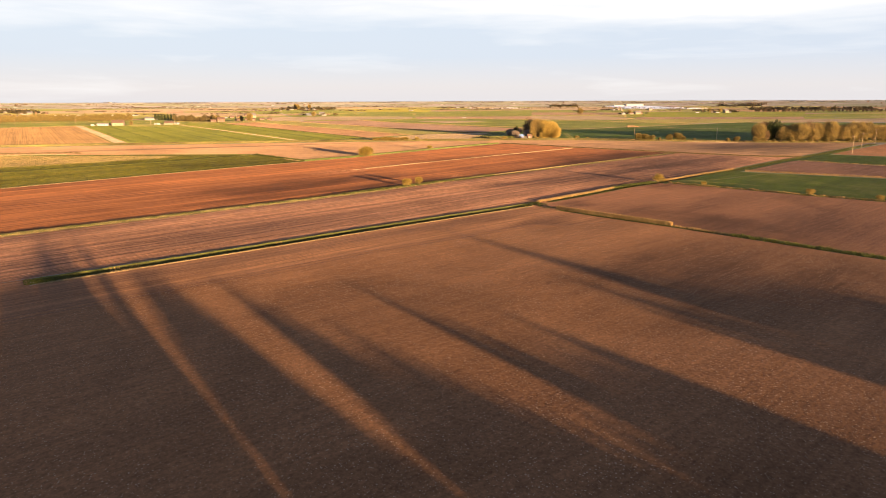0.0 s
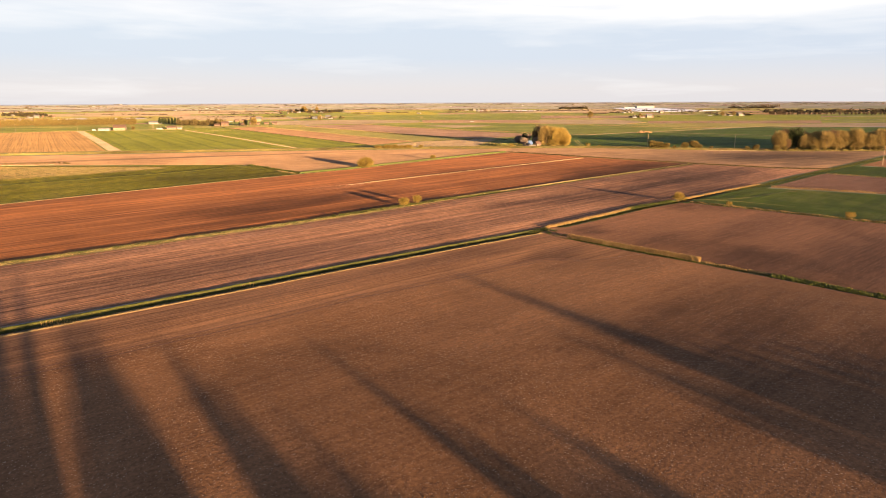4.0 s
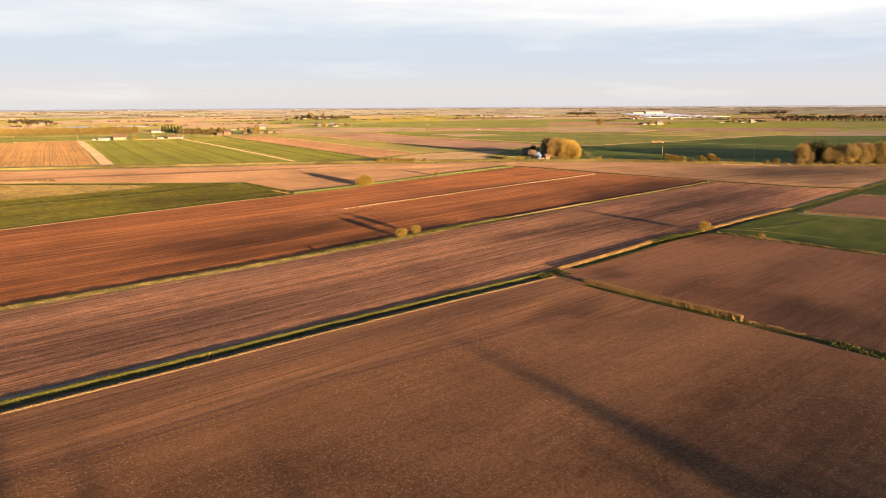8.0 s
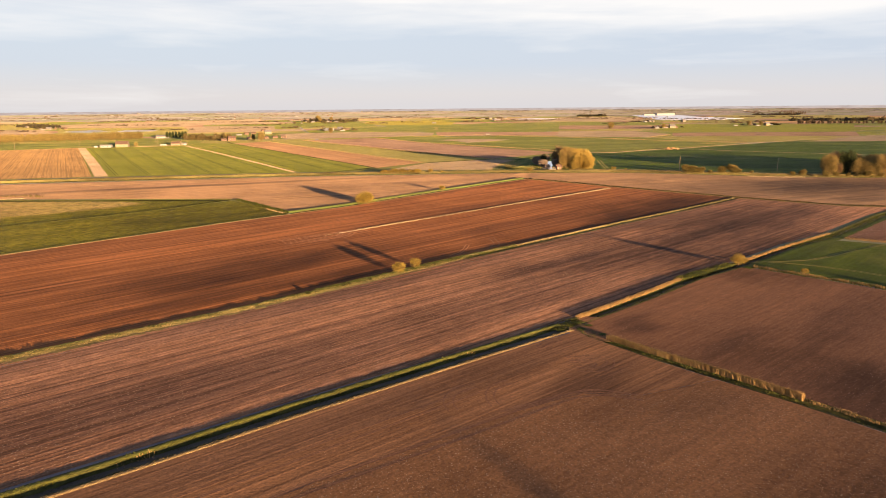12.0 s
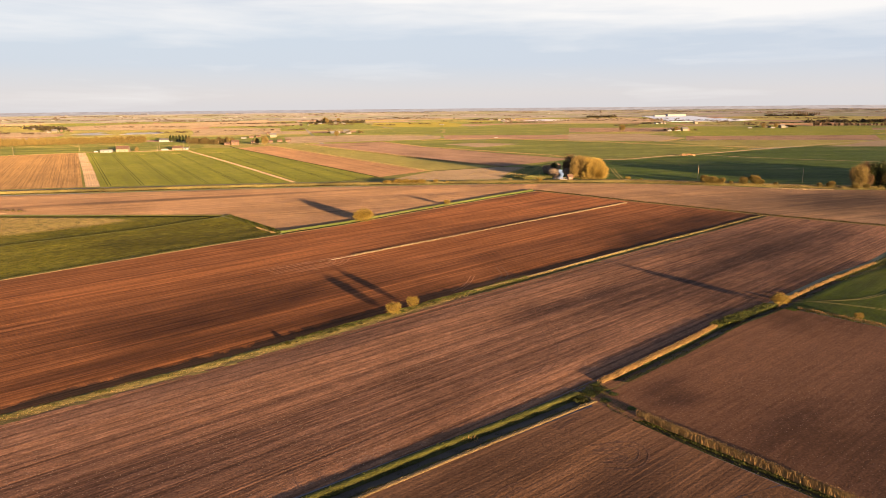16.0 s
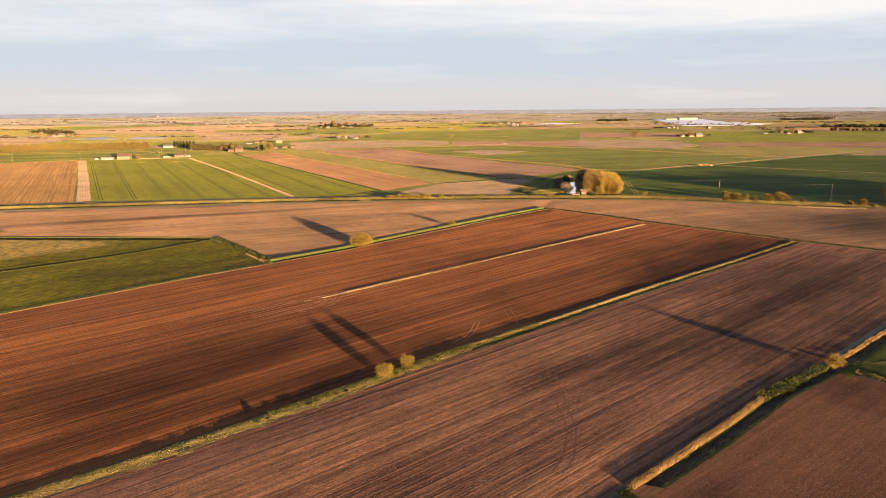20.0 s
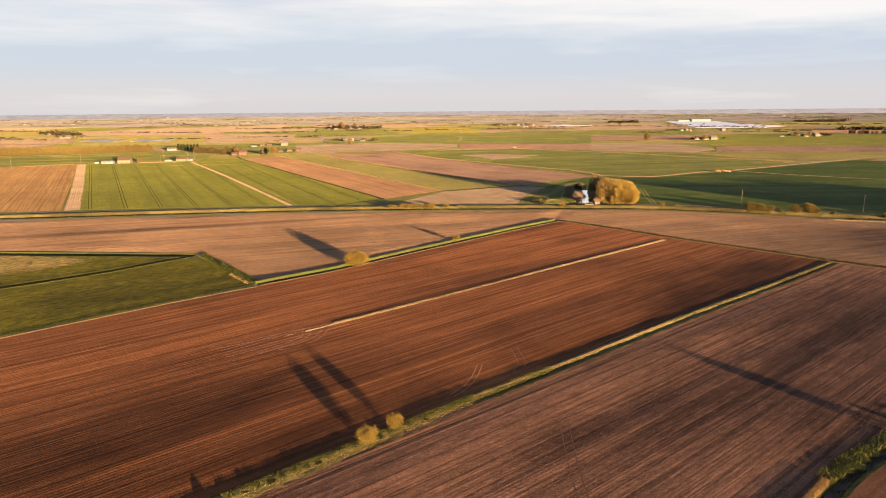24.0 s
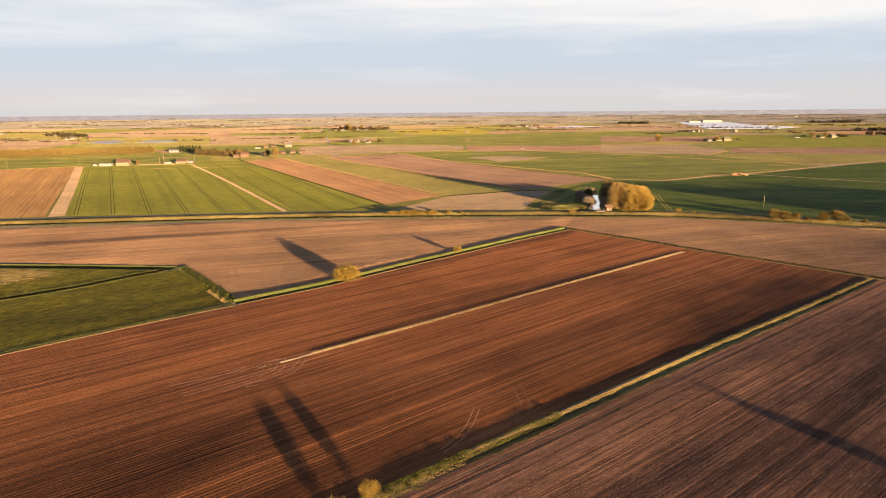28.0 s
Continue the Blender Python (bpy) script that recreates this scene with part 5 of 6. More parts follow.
for i, (x, y, s) in enumerate(((171, 521, 0.9), (176, 520, 0.75), (190, 517.5, 0.9), (196.5, 516, 1.1), (200, 514, 0.6), (238, 500, 0.7), (232, 502, 0.5), (182, 519, 0.4), (208, 511, 0.4))):
    again(thorn, x, y, i * 1.9, s)

# the wood by the farm
WOODGOLD = leafy("golden_wood_twigs", (0.180, 0.140, 0.054), 0.35, (1.2, 1.12, 0.95))
gold_tree = tree("tree", "broad bare tree with golden-brown twigs in the wood", round_lobes(14, 5.5, 7, 41), WOODGOLD, 11000, 1.3, 0.035, 0.3, 110)
tall_tree = tree("tree", "tall bare brown tree in the wood", round_lobes(16, 4.6, 6, 42, 0.1), BROWNTREE, 8000, 1.3, 0.035, 0.3, 111)
at(gold_tree, 256, 502)
at(tall_tree, 262, 507)
rng = random.Random(5)
again(dark_tree, 266, 503, 0.5, 1.25)
again(dark_tree, 270, 501, 2.5, 1.35)
again(dark_tree, 259, 506, 1.5, 0.95)
WOOD_SPOTS = [(x + rng.uniform(-3, 3), y) for y0 in (0, 11, 24) for x in range(255 + y0 // 2, 400, 4) for y in [497 + 3.5 * math.sin(x * 0.06) + y0 + rng.uniform(-3, 3)]]
for i, (x, y) in enumerate(WOOD_SPOTS):
    if abs(x - 268) < 4 and y < 506:
        continue
    s = rng.uniform(0.62, 1.0) * (0.8 if x < 264 else 1.08)
    again(gold_tree if rng.random() < 0.8 else tall_tree, x, y, rng.random() * 6, s, tall=rng.uniform(0.85, 1.1))
for i, x in enumerate(range(249, 372, 9)):
    again(thorn, x + rng.uniform(-3, 3), 491 + rng.uniform(-1.5, 2), i, rng.uniform(0.4, 0.75))

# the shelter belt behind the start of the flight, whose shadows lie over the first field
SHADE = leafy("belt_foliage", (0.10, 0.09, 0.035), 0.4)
belt_tree = tree("tree", "dense tall tree of the shelter belt", [(0, 0, 2.6, 3.4, 3.4, 2.8), (0.5, 0.4, 6, 4.2, 4.2, 4), (-0.6, 0.5, 8.5, 3.6, 3.6, 4), (0.4, -0.6, 10.5, 2.6, 2.6, 3.2), (0, 0, 12.4, 1.5, 1.5, 2.2)], SHADE, 2600, 0.9, 0.19, 0.35, 112)
# each tree by its place across the sun's way, its half width, and how far its shadow runs
BELT_ONE = [(12.5, 1.5, 122), (-1.4, 1.8, 112), (7, 3.6, 181), (10.6, 1.8, 175), (14.4, 1.4, 182), (20.3, 2.3, 138), (17.6, 0.9, 112), (17.6, 1.6, 60), (15.4, 1.1, 108), (23, 2.9, 131), (25.2, 1.4, 100), (26.4, 1.3, 70), (27.8, 1.4, 54), (32.2, 2.2, 112), (34.4, 2.4, 94), (36.6, 2.4, 76), (38.8, 2.6, 80), (48.6, 1.5, 44)]
BELT_TWO = [(51.5, 1.4, 100), (54, 2.1, 76), (58.4, 2.7, 60), (62.9, 2.9, 67), (94.4, 1.1, 130), (93.6, 2.2, 108), (96, 2.4, 92), (91.6, 1.7, 88), (85.8, 2.4, 78), (88.6, 2.2, 66), (99.4, 3.2, 78), (102.5, 3.6, 73), (106.5, 3.6, 69), (110.5, 3.8, 64), (115.5, 3.8, 56), (83.2, 1.7, 62)]
BELT_THREE = [(114, 3.4, 54), (119.5, 3.4, 45), (29.8, 1.4, 56), (31.2, 1.5, 74), (41.4, 1.8, 68), (43.4, 1.8, 56), (45.4, 1.6, 45), (47.4, 1.4, 40), (49.8, 1.4, 38), (56.5, 2.0, 58), (60.4, 2.0, 56), (125, 3.6, 36), (131, 3.6, 28), (2, 2.6, 160), (4.6, 1.8, 165), (-1, 2.6, 150), (18.8, 0.9, 118), (-1.5, 2.4, 104), (9.4, 1.8, 122), (-5, 3.2, 126), (-10, 4, 120), (-17, 4, 110), (-25, 5, 105)]
BELT = BELT_ONE + BELT_TWO + BELT_THREE
across_sun, along_sun = Vector((0.8039, 0.5948)), Vector((-0.5948, 0.8039))
for i, (s, r, tip) in enumerate(BELT):
    foot = (5 - 0.5948 * s) / 0.8039
    p = across_sun * s + along_sun * foot
    h = (tip - foot) * math.tan(SUN_EL) / 14.6
    (again if i else at)(belt_tree, p.x, p.y, i * 1.3, r / 4.4, tall=h / (r / 4.4))

# ---- the pumping station and its channel ----
def box(x0, y0, z0, x1, y1, z1):
    v = [(x, y, z) for z in (z0, z1) for x, y in ((x0, y0), (x1, y0), (x1, y1), (x0, y1))]
    return v, [(3, 2, 1, 0), (4, 5, 6, 7), (0, 1, 5, 4), (1, 2, 6, 5), (2, 3, 7, 6), (3, 0, 4, 7)]


def house(name, label, length, width, eaves, ridge, wall, roof, windows=3, chimney=True, door=True, category="house", win=(1.1, 1.2)):
    """A gabled building along x: walls, roof slabs with eaves, windows with frames and sills, door, chimney."""
    ob = tagged(new(name), label, category)
    l, w = length / 2, width / 2
    v = [(-l, -w, -0.1), (l, -w, -0.1), (l, w, -0.1), (-l, w, -0.1), (-l, -w, eaves), (l, -w, eaves), (l, w, eaves), (-l, w, eaves), (-l, 0, ridge), (l, 0, ridge)]
    pydata("wall", v, [(0, 1, 5, 4), (1, 2, 6, 9, 5), (2, 3, 7, 6), (3, 0, 4, 8, 7)], wall, ob)
    o, t = 0.35, 0.18
    for s in (-1, 1):
        k = (ridge - eaves) / w
        a = [(-l - o, s * (w + o), eaves - k * o + 0.02), (l + o, s * (w + o), eaves - k * o + 0.02), (l + o, 0, ridge + 0.02), (-l - o, 0, ridge + 0.02)]
        b = [(x, y, z + t) for x, y, z in a]
        pydata("roof", a + b, [(3, 2, 1, 0), (4, 5, 6, 7), (0, 1, 5, 4), (1, 2, 6, 5), (2, 3, 7, 6), (3, 0, 4, 7)], roof, ob)
    ww, wh = win
    levels = [1.5] if eaves < 4.2 else [1.5, 4.1]
    for s in (-1, 1):
        for z in levels:
            for i in range(windows):
                x = -l + length * (i + 0.7) / (windows + 0.4)
                y = s * (w + 0.03)
                frame_ob = pydata("window_frame", *box(x - ww / 2 - .08, y - .05, z - wh / 2 - .08, x + ww / 2 + .08, y + .05, z + wh / 2 + .08), WHITE, ob)
                pydata("pane", *box(x - ww / 2, y + s * .055 - .01, z - wh / 2, x + ww / 2, y + s * .055 + .01, z + wh / 2), GLASS, frame_ob)
    if door:
        pydata("door", *box(-l + 0.6, -w - 0.06, 0, -l + 1.6, -w + 0.02, 2.05), TIMBER, ob)
    if chimney:
        pydata("chimney", *merge([box(l * 0.6 - .45, -.4, ridge - 0.8, l * 0.6 + .45, .4, ridge + 1.1), box(l * 0.6 - .5, -.45, ridge + 0.9, l * 0.6 + .5, .45, ridge + 1.0)]), BRICK, ob)
    return ob


at(house("pump_house", "small orange brick pump house with a tiled roof by the drain", 4.2, 3.4, 2.3, 3.7, BRICK, TILE, 1, False, category="building"), 76.5, 549, 0.5)
sluice = at(tagged(new("sluice"), "dark concrete sluice with a timber rail over the drain", "sluice"), 71, 541.5, 0)
pydata("headwall", *box(-2.6, -1.2, -1.8, 2.6, -0.5, 1.3), CONCRETE, sluice)
pydata("deck", *box(-2.8, -0.5, 0.9, 2.8, 2.6, 1.15), CONCRETE, sluice)
for x in (-2.4, -0.8, 0.8, 2.4):
    pydata("post", *box(x - .07, -0.4, 1.15, x + .07, -0.26, 2.3), TIMBER, sluice)
pydata("rail", *box(-2.6, -0.42, 2.2, 2.6, -0.25, 2.36), TIMBER, sluice)
pydata("gate", *box(-1.1, -1.35, -1.6, 1.1, -1.2, 0.9), plain("dark_steel", (0.04, 0.04, 0.045), 0.5), sluice)
POOL = plain("shallow_pool", (0.42, 0.37, 0.33), 0.4, 0.3, 0.1, 0.5, 0.3)
POND = plain("channel_water", (0.85, 0.80, 0.76), 0.06, 0.3, 0.05, 0.8, 0.75)
chan = [(69.6, 553), (70.2, 560), (71.5, 572), (73.5, 588), (76, 604), (79, 622)]
q, side = along(chan, 2.0)
v = [(x + sx * o, y + sy * o, 0.07) for (x, y), (sx, sy), k in zip(q, side, np.linspace(0, 1, len(q))) for o in (-4.0 + 0.6 * math.sin(9 * k) + k, 3.8 + 0.8 * math.sin(7 * k + 1) - k)]
tagged(pydata("channel_water", v, [(2 * i + 1, 2 * i, 2 * i + 2, 2 * i + 3) for i in range(len(q) - 1)], POND), "still channel mirroring the pale sky", "water", "", "structure")

# grass mound and wheel tracks beside the station
bm = bmesh.new()
bmesh.ops.create_grid(bm, x_segments=24, y_segments=16, size=1.0)
for p in bm.verts:
    r = math.hypot(p.co.x, p.co.y)
    p.co = Vector((p.co.x * 15, p.co.y * 9, max(0, 1 - r) ** 0.8 * (1.8 + 0.8 * noise.noise((p.co.x * 3, p.co.y * 3, 1))) - 0.02))
me = bpy.data.meshes.new("spoil_mound")
bm.to_mesh(me)
bm.free()
mound = tagged(link("spoil_mound", me, crop("mound_grass", (0.13, 0.14, 0.04), 0, 0.5), smooth=True), "low weedy spoil mound by the drain", "mound", "", "structure")
mound.location = (50, 560, 0.03)
ring = [(50 + 15 * math.cos(k * 0.4), 560 + 9 * math.sin(k * 0.4)) for k in range(16)]
stuff("mound_weeds", [strewn(ring, 2600, 1.5, 0.12, 87)], GRASS, "tall green weeds on the spoil mound")
stuff("mound_dead_weeds", [strewn(ring, 1200, 1.3, 0.12, 88)], STRAW, "dead stalks on the spoil mound")
CROPTRACK = plain("worn_crop_track", (0.125, 0.120, 0.042), 0.95, 0.8, 0.3, 0.05, 0.0, 1.0)
for line_ in ([(32, 553.5), (39.8, 584), (52, 607), (61, 646), (76, 673)], [(34.4, 553.5), (42.2, 583), (54.2, 606), (63.2, 645), (78, 671)], [(41.5, 552.2), (45.2, 584.5), (53.5, 603), (63.4, 628), (70, 658), (78, 668)], [(60, 553), (57, 575), (59, 600), (66, 622), (74, 648)], [(123.7, 630), (118.1, 589.6), (113.9, 550.3)], [(126.2, 629), (120.6, 589), (116.4, 550)]):
    tagged(sweep("wheel_track", line_, [(-0.55, 0.075), (0.0, 0.085), (0.55, 0.075)], CROPTRACK, wobble=0.0, step=5), "pale curving wheel track in the crop", "track", "wheel tracks", "structure")

# ---- poles and wires ----
def pole(h=10.0):
    ob = tagged(new("utility_pole"), "weathered timber electricity pole with a crossarm", "pole", "line of poles")
    pydata("shaft", *tube([(0, 0, -0.3), (0, 0, h * 0.5), (0, 0, h)], (0.16, 0.14, 0.11), 8), TIMBER, ob)
    arm = pydata("crossarm", *box(-0.9, -0.06, h - 0.45, 0.9, 0.06, h - 0.30), TIMBER, ob)
    for x in (-0.8, 0.0, 0.8):
        pydata("insulator", *tube([(x, 0, h - 0.30), (x, 0, h - 0.18), (x, 0, h - 0.06)], (0.05, 0.07, 0.03), 6), WHITE, arm)
    return ob


POLES = [(170, 549), (233, 526), (296, 503), (107, 572), (-417, 889), (-437, 933), (-395, 918), (-397, 939), (-365, 964), (-519, 881), (-562, 818), (284, 418), (255, 383), (327, 467), (-330, 1000), (-480, 900)]
first = at(pole(), *POLES[0], turn=1.2)
for i, (x, y) in enumerate(POLES[1:]):
    again(first, x, y, 1.2 + 0.1 * i, 1.0 if i < 3 else 1.1)


def wire(a, b, ends=(9.9, 9.9), sag=0.9):
    n = 14
    pts = [(a[0] + (b[0] - a[0]) * k / n, a[1] + (b[1] - a[1]) * k / n, ends[0] + (ends[1] - ends[0]) * k / n - sag * 4 * (k / n) * (1 - k / n)) for k in range(n + 1)]
    return tagged(pydata("wire", *tube(pts, [0.018] * (n + 1), 4), SLATE), "thin sagging overhead wire between poles", "wire", "overhead wires")


wire(POLES[3], POLES[0])
wire(POLES[0], POLES[1])
wire(POLES[1], POLES[2])
wire(POLES[12], POLES[11], (10.8, 10.8))
wire(POLES[11], POLES[13], (10.8, 10.8))
# ---- farms and trees beyond the drain ----
at(house("barn", "cream brick barn with a rusty red roof", 15, 9, 4.0, 7.6, CREAM, TILE, 2, False, category="barn"), -457, 877, 0.25)
at(house("shed", "long grey steel-roofed farm shed", 14, 6, 2.6, 3.6, SHEET, SHEET, 2, False, category="shed"), -474, 868, 0.2)
bungalow = at(house("bungalow", "cream bungalow with a tiled roof", 12, 7, 2.7, 5.0, CREAM, TILE, 3), -399, 909, 0.15)
at(house("outbuilding", "low white outbuilding beside the bungalow", 6, 4, 2.3, 3.3, WHITE, SLATE, 1, False, category="shed"), -390, 914, 0.15)
at(house("farm_store", "white walled store with a dark roof", 20, 9, 3.0, 5.6, WHITE, SLATE, 3, False, category="shed"), -527, 1128, 0.2)


def van():
    """A parked white van, seen far off."""
    ob = tagged(new("van"), "white panel van parked in the farmyard", "van", "parked vans")
    pydata("body", *merge([box(-2.4, -0.95, 0.45, 1.1, 0.95, 2.3), ([(1.1, -.95, .45), (2.4, -.9, .45), (2.4, .9, .45), (1.1, .95, .45), (1.1, -.95, 2.25), (1.5, -.85, 1.9), (1.5, .85, 1.9), (1.1, .95, 2.25), (2.4, -.9, 1.1), (2.4, .9, 1.1)], [(0, 1, 8, 5, 4), (2, 3, 7, 6, 9), (1, 2, 9, 8), (8, 9, 6, 5), (5, 6, 7, 4), (3, 2, 1, 0)])]), WHITE, ob)
    pydata("windscreen", [(1.54, -.75, 1.86), (1.54, .75, 1.86), (2.3, .8, 1.2), (2.3, -.8, 1.2)], [(0, 3, 2, 1)], GLASS, ob)
    for x in (-1.6, 1.6):
        for y in (-0.9, 0.9):
            pydata("wheel", *tube([(x, y - .12, .35), (x, y + .12, .35)], (.35, .35), 10), SLATE, ob)
    return ob


v1 = at(van(), -411, 901, 0.3)
again(v1, -415, 900, 1.4)
again(v1, -487, 866, 0.4)
cottage = at(house("cottage", "red brick cottage with a tiled roof", 11, 7, 4.6, 7.4, BRICK, TILE, 2), -361, 1016, 0.3)
cream = at(house("farmhouse", "cream farmhouse with a slate roof", 12, 8, 4.4, 8.0, CREAM, SLATE, 3), -385, 1266, 0.4)
low_shed = at(house("shed", "pale low farm shed", 22, 10, 2.8, 5.2, WHITE, SHEET, 3, False, category="shed"), -303, 1434, 0.2)
for x, y, t in ((-350, 1064, 0.2), (-341, 1090, 0.4), (-328, 1078, 1.1), (-318, 1096, 0.5), (-306, 1104, 0.2), (-372, 1012, 0.3), (-423, 1252, 0.6), (-415, 1270, 0.1), (-446, 1420, 0.7), (434, 1429, 0.2), (52, 2571, 0.4), (126, 2610, 0.2)):
    again(cottage, x, y, t, 0.75, tall=0.75)
for x, y, t in ((-278, 1436, 0.3), (-1066, 1615, 0.2), (446, 1428, 0.1), (641, 1935, 0.5), (97, 2617, 0.3), (155, 2602, 0.1), (-513, 2346, 0.2), (707, 1558, 0.4)):
    again(cream, x, y, t)
for x, y, t in ((-286, 1448, 0.2), (-427, 1224, 0.3), (-268, 1412, 0.1), (-1083, 1617, 0.4), (680, 1545, 0.2), (632, 1550, 0.2), (-553, 2292, 0.3), (-462, 2274, 0.2), (41, 1178, 0.1), (411, 1418, 0.2), (542, 1980, 0.2)):
    again(low_shed, x, y, t, 0.3 if (x, y) == (41, 1178) else 0.42)

# rows of trees, hedges and single trees
def tree_row(name, spots, height, mat, per, length, width, label, seed):
    """A row of bare trees too dense to count: crowns of fine strips on thin stems."""
    rng = np.random.default_rng(seed)
    out = []
    for k, (x, y) in enumerate(spots):
        h = height * rng.uniform(0.75, 1.1)
        r = 0.3 * height * rng.uniform(0.8, 1.1)
        c = twigs(round_lobes(h, r, 5, seed + k), per, length, width, seed * 7 + k, up=0.7)
        stem = np.array([[(-0.15, 0, -0.1), (0.15, 0, -0.1), (0.08, 0, 0.6 * h), (-0.08, 0, 0.6 * h)], [(0, -0.15, -0.1), (0, 0.15, -0.1), (0, 0.08, 0.6 * h), (0, -0.08, 0.6 * h)]])
        out.append(np.concatenate([c, stem]) + np.array([x, y, 0.0]))
    return stuff(name, out, mat, label, "trees")


rng = random.Random(8)
row = [(-762 + 217 * u + rng.uniform(-2, 2), 998 + 95 * u ** 1.2 + rng.uniform(-5, 5)) for u in np.linspace(0, 1, 150)]
tree_row("tree_row", row, 12.0, leafy("olive_row_twigs", (0.148, 0.120, 0.046), 0.4, (1.2, 1.1, 0.95)), 620, 2.2, 0.09, "long dense shelter row of slim leafless olive-brown trees", 400)
copse_tree = tree("tree", "bare olive-brown tree in a copse by the farm", round_lobes(11, 4.2, 6, 45), leafy("copse_twigs", (0.110, 0.090, 0.040), 0.4, (1.3, 1.2, 1.0)), 3400, 1.1, 0.06, 0.2, 116)
at(copse_tree, -455, 1060)
for k in range(56):
    again(copse_tree, -452 + 1.6 * k + rng.uniform(-5, 5), 1062 - 0.7 * k + rng.uniform(-12, 12), rng.random() * 6, rng.uniform(0.5, 1.0), tall=rng.uniform(0.8, 1.15))
for k in range(7):
    again(dark_tree, -517 + 5.5 * k, 1124, k, 0.9)
for x, y, s in ((-308, 997, 1.0), (-330, 1022, 0.7), (-372, 1020, 0.7), (-462, 884, 0.5), (-440, 880, 0.45), (-263, 1274, 0.8), (306, 1387, 1.1), (-545, 2330, 1.6), (-500, 2350, 1.3), (-530, 2300, 1.2), (660, 1545, 0.8), (690, 1552, 0.8), (425, 1420, 0.7), (452, 1432, 0.6)):
    again(gold_tree, x, y, x, s)
for k in range(10):
    again(tall_tree, 1441 + 7.6 * k, 2963 - 4.6 * k, k, 0.62, tall=1.9)
dusk = [(838 + 4.6 * k + rng.uniform(-3, 3), 1673 - 1.0 * k + rng.uniform(-9, 9)) for k in range(80)]
DUSK = leafy("dusky_twigs", (0.075, 0.056, 0.038), 0.4, (1.3, 1.2, 1.1))
tree_row("shelter_belt", dusk, 7.5, DUSK, 260, 1.6, 0.16, "far shelter belt of bare dark brown trees", 500)
tree_row("shelter_belt", dusk[:9], 11.0, DUSK, 300, 1.8, 0.16, "taller dark trees at the end of the far belt", 600)
rubble = tagged(new("spoil_heap"), "heap of orange-brown earth and straw at a track end", "heap")
h = random.Random(4)
pieces = []
for k in range(60):
    a, r = h.random() * 6.28, h.random() ** 0.5
    s = h.uniform(0.5, 1.5)
    x, y, z = 9 * r * math.cos(a), 5 * r * math.sin(a), 2.0 * (1 - r)
    pieces.append(([(x + s, y, z - .3), (x - s * .6, y + s * .8, z - .3), (x - s * .5, y - s * .8, z - .3), (x, y, z + s * .8)], [(0, 1, 3), (1, 2, 3), (2, 0, 3), (2, 1, 0)]))
pydata("earth", *merge(pieces), plain("orange_earth", (0.24, 0.155, 0.08), 0.95, 1.0), rubble)
rubble.location = (234, 770, 0.1)

# tracks and field strips
def lane(name, line, w, mat, label, z=0.085):
    return tagged(sweep(name, line, [(-w / 2, z), (-w / 6, z + 0.03), (w / 6, z + 0.03), (w / 2, z)], mat, wobble=0.12, step=8), label, "track", "", "structure")


lane("farm_track", [(-128, 536), (-195, 634), (-262, 731), (-320, 812), (-379, 894)], 3.4, TRACK, "pale gravel farm track between green fields")
STRIP2 = [(-266.5, 511), (-345, 628), (-424, 744), (-501, 857)]
for off, wd in ((-3.8, 0.9), (-1.9, 0.7), (0.2, 1.0), (2.1, 0.6), (3.9, 0.9)):
    lane("dry_strip", [(x + off, y) for x, y in STRIP2], wd, BLEACHED, "bleached stubble strip between fields")
lane("dry_strip", STRIP2, 9.2, STUBBLE, "wide bleached strip of stubble between two fields", 0.05)
stuff("strip_stubble", [blades(STRIP2, -4.2, 4.2, 9, 0.16, 0.12, 96, clump=0.9)], STRAW, "patchy dead stubble on the strip")
lane("grass_track", [(109, 732), (154, 720), (229, 779), (248, 783), (346, 856), (466, 945), (640, 1060)], 4, TRACK, "pale grassy track across green fields")
lane("grass_track", [(248, 780), (289, 741), (331, 712), (420, 660)], 2.6, TRACK, "faint pale track along the crop")
for bend in ([(94.3, 255.0), (102.7, 260.2), (108, 257), (114.1, 253.8), (119.1, 260.5), (123.4, 263.8), (133.5, 271.8), (150, 280)], [(97.6, 257.0), (108.1, 255.3), (114.3, 253.4), (118.4, 248.0), (126, 240)]):
    for off in (-0.9, 0.9):
        lane("wheel_track", [(x + off, y) for x, y in bend], 0.45, CROPTRACK, "faint pale wheel track turning in the young cereal", 0.066)
lane("yard", [(-445, 884), (-420, 892), (-402, 901)], 14, TRACK, "bare farmyard between barn and bungalow")
for i in range(9):
    a = Vector((-258 + 22.8 * i, 517 + 3.6 * i))
    b = Vector((-490 + 25.5 * i, 858 + 4.0 * i))
    for off in (-1.0, 1.0):
        d = (b - a).normalized()
        n = Vector((-d.y, d.x)) * off
        lane("wheel_track", [tuple(a + n), tuple((a + b) / 2 + n), tuple(b + n)], 0.55, RUT, "dark wheel track pressed through the crop", 0.056)


def hedge_line(line, height, width, dense, mat, label, seed):
    stuff("hedge", [blades(line, -width / 2, width / 2, dense * 2.2, height * 0.5, 0.12, seed, clump=0.45, lean=0.6)], mat, label, "hedge")


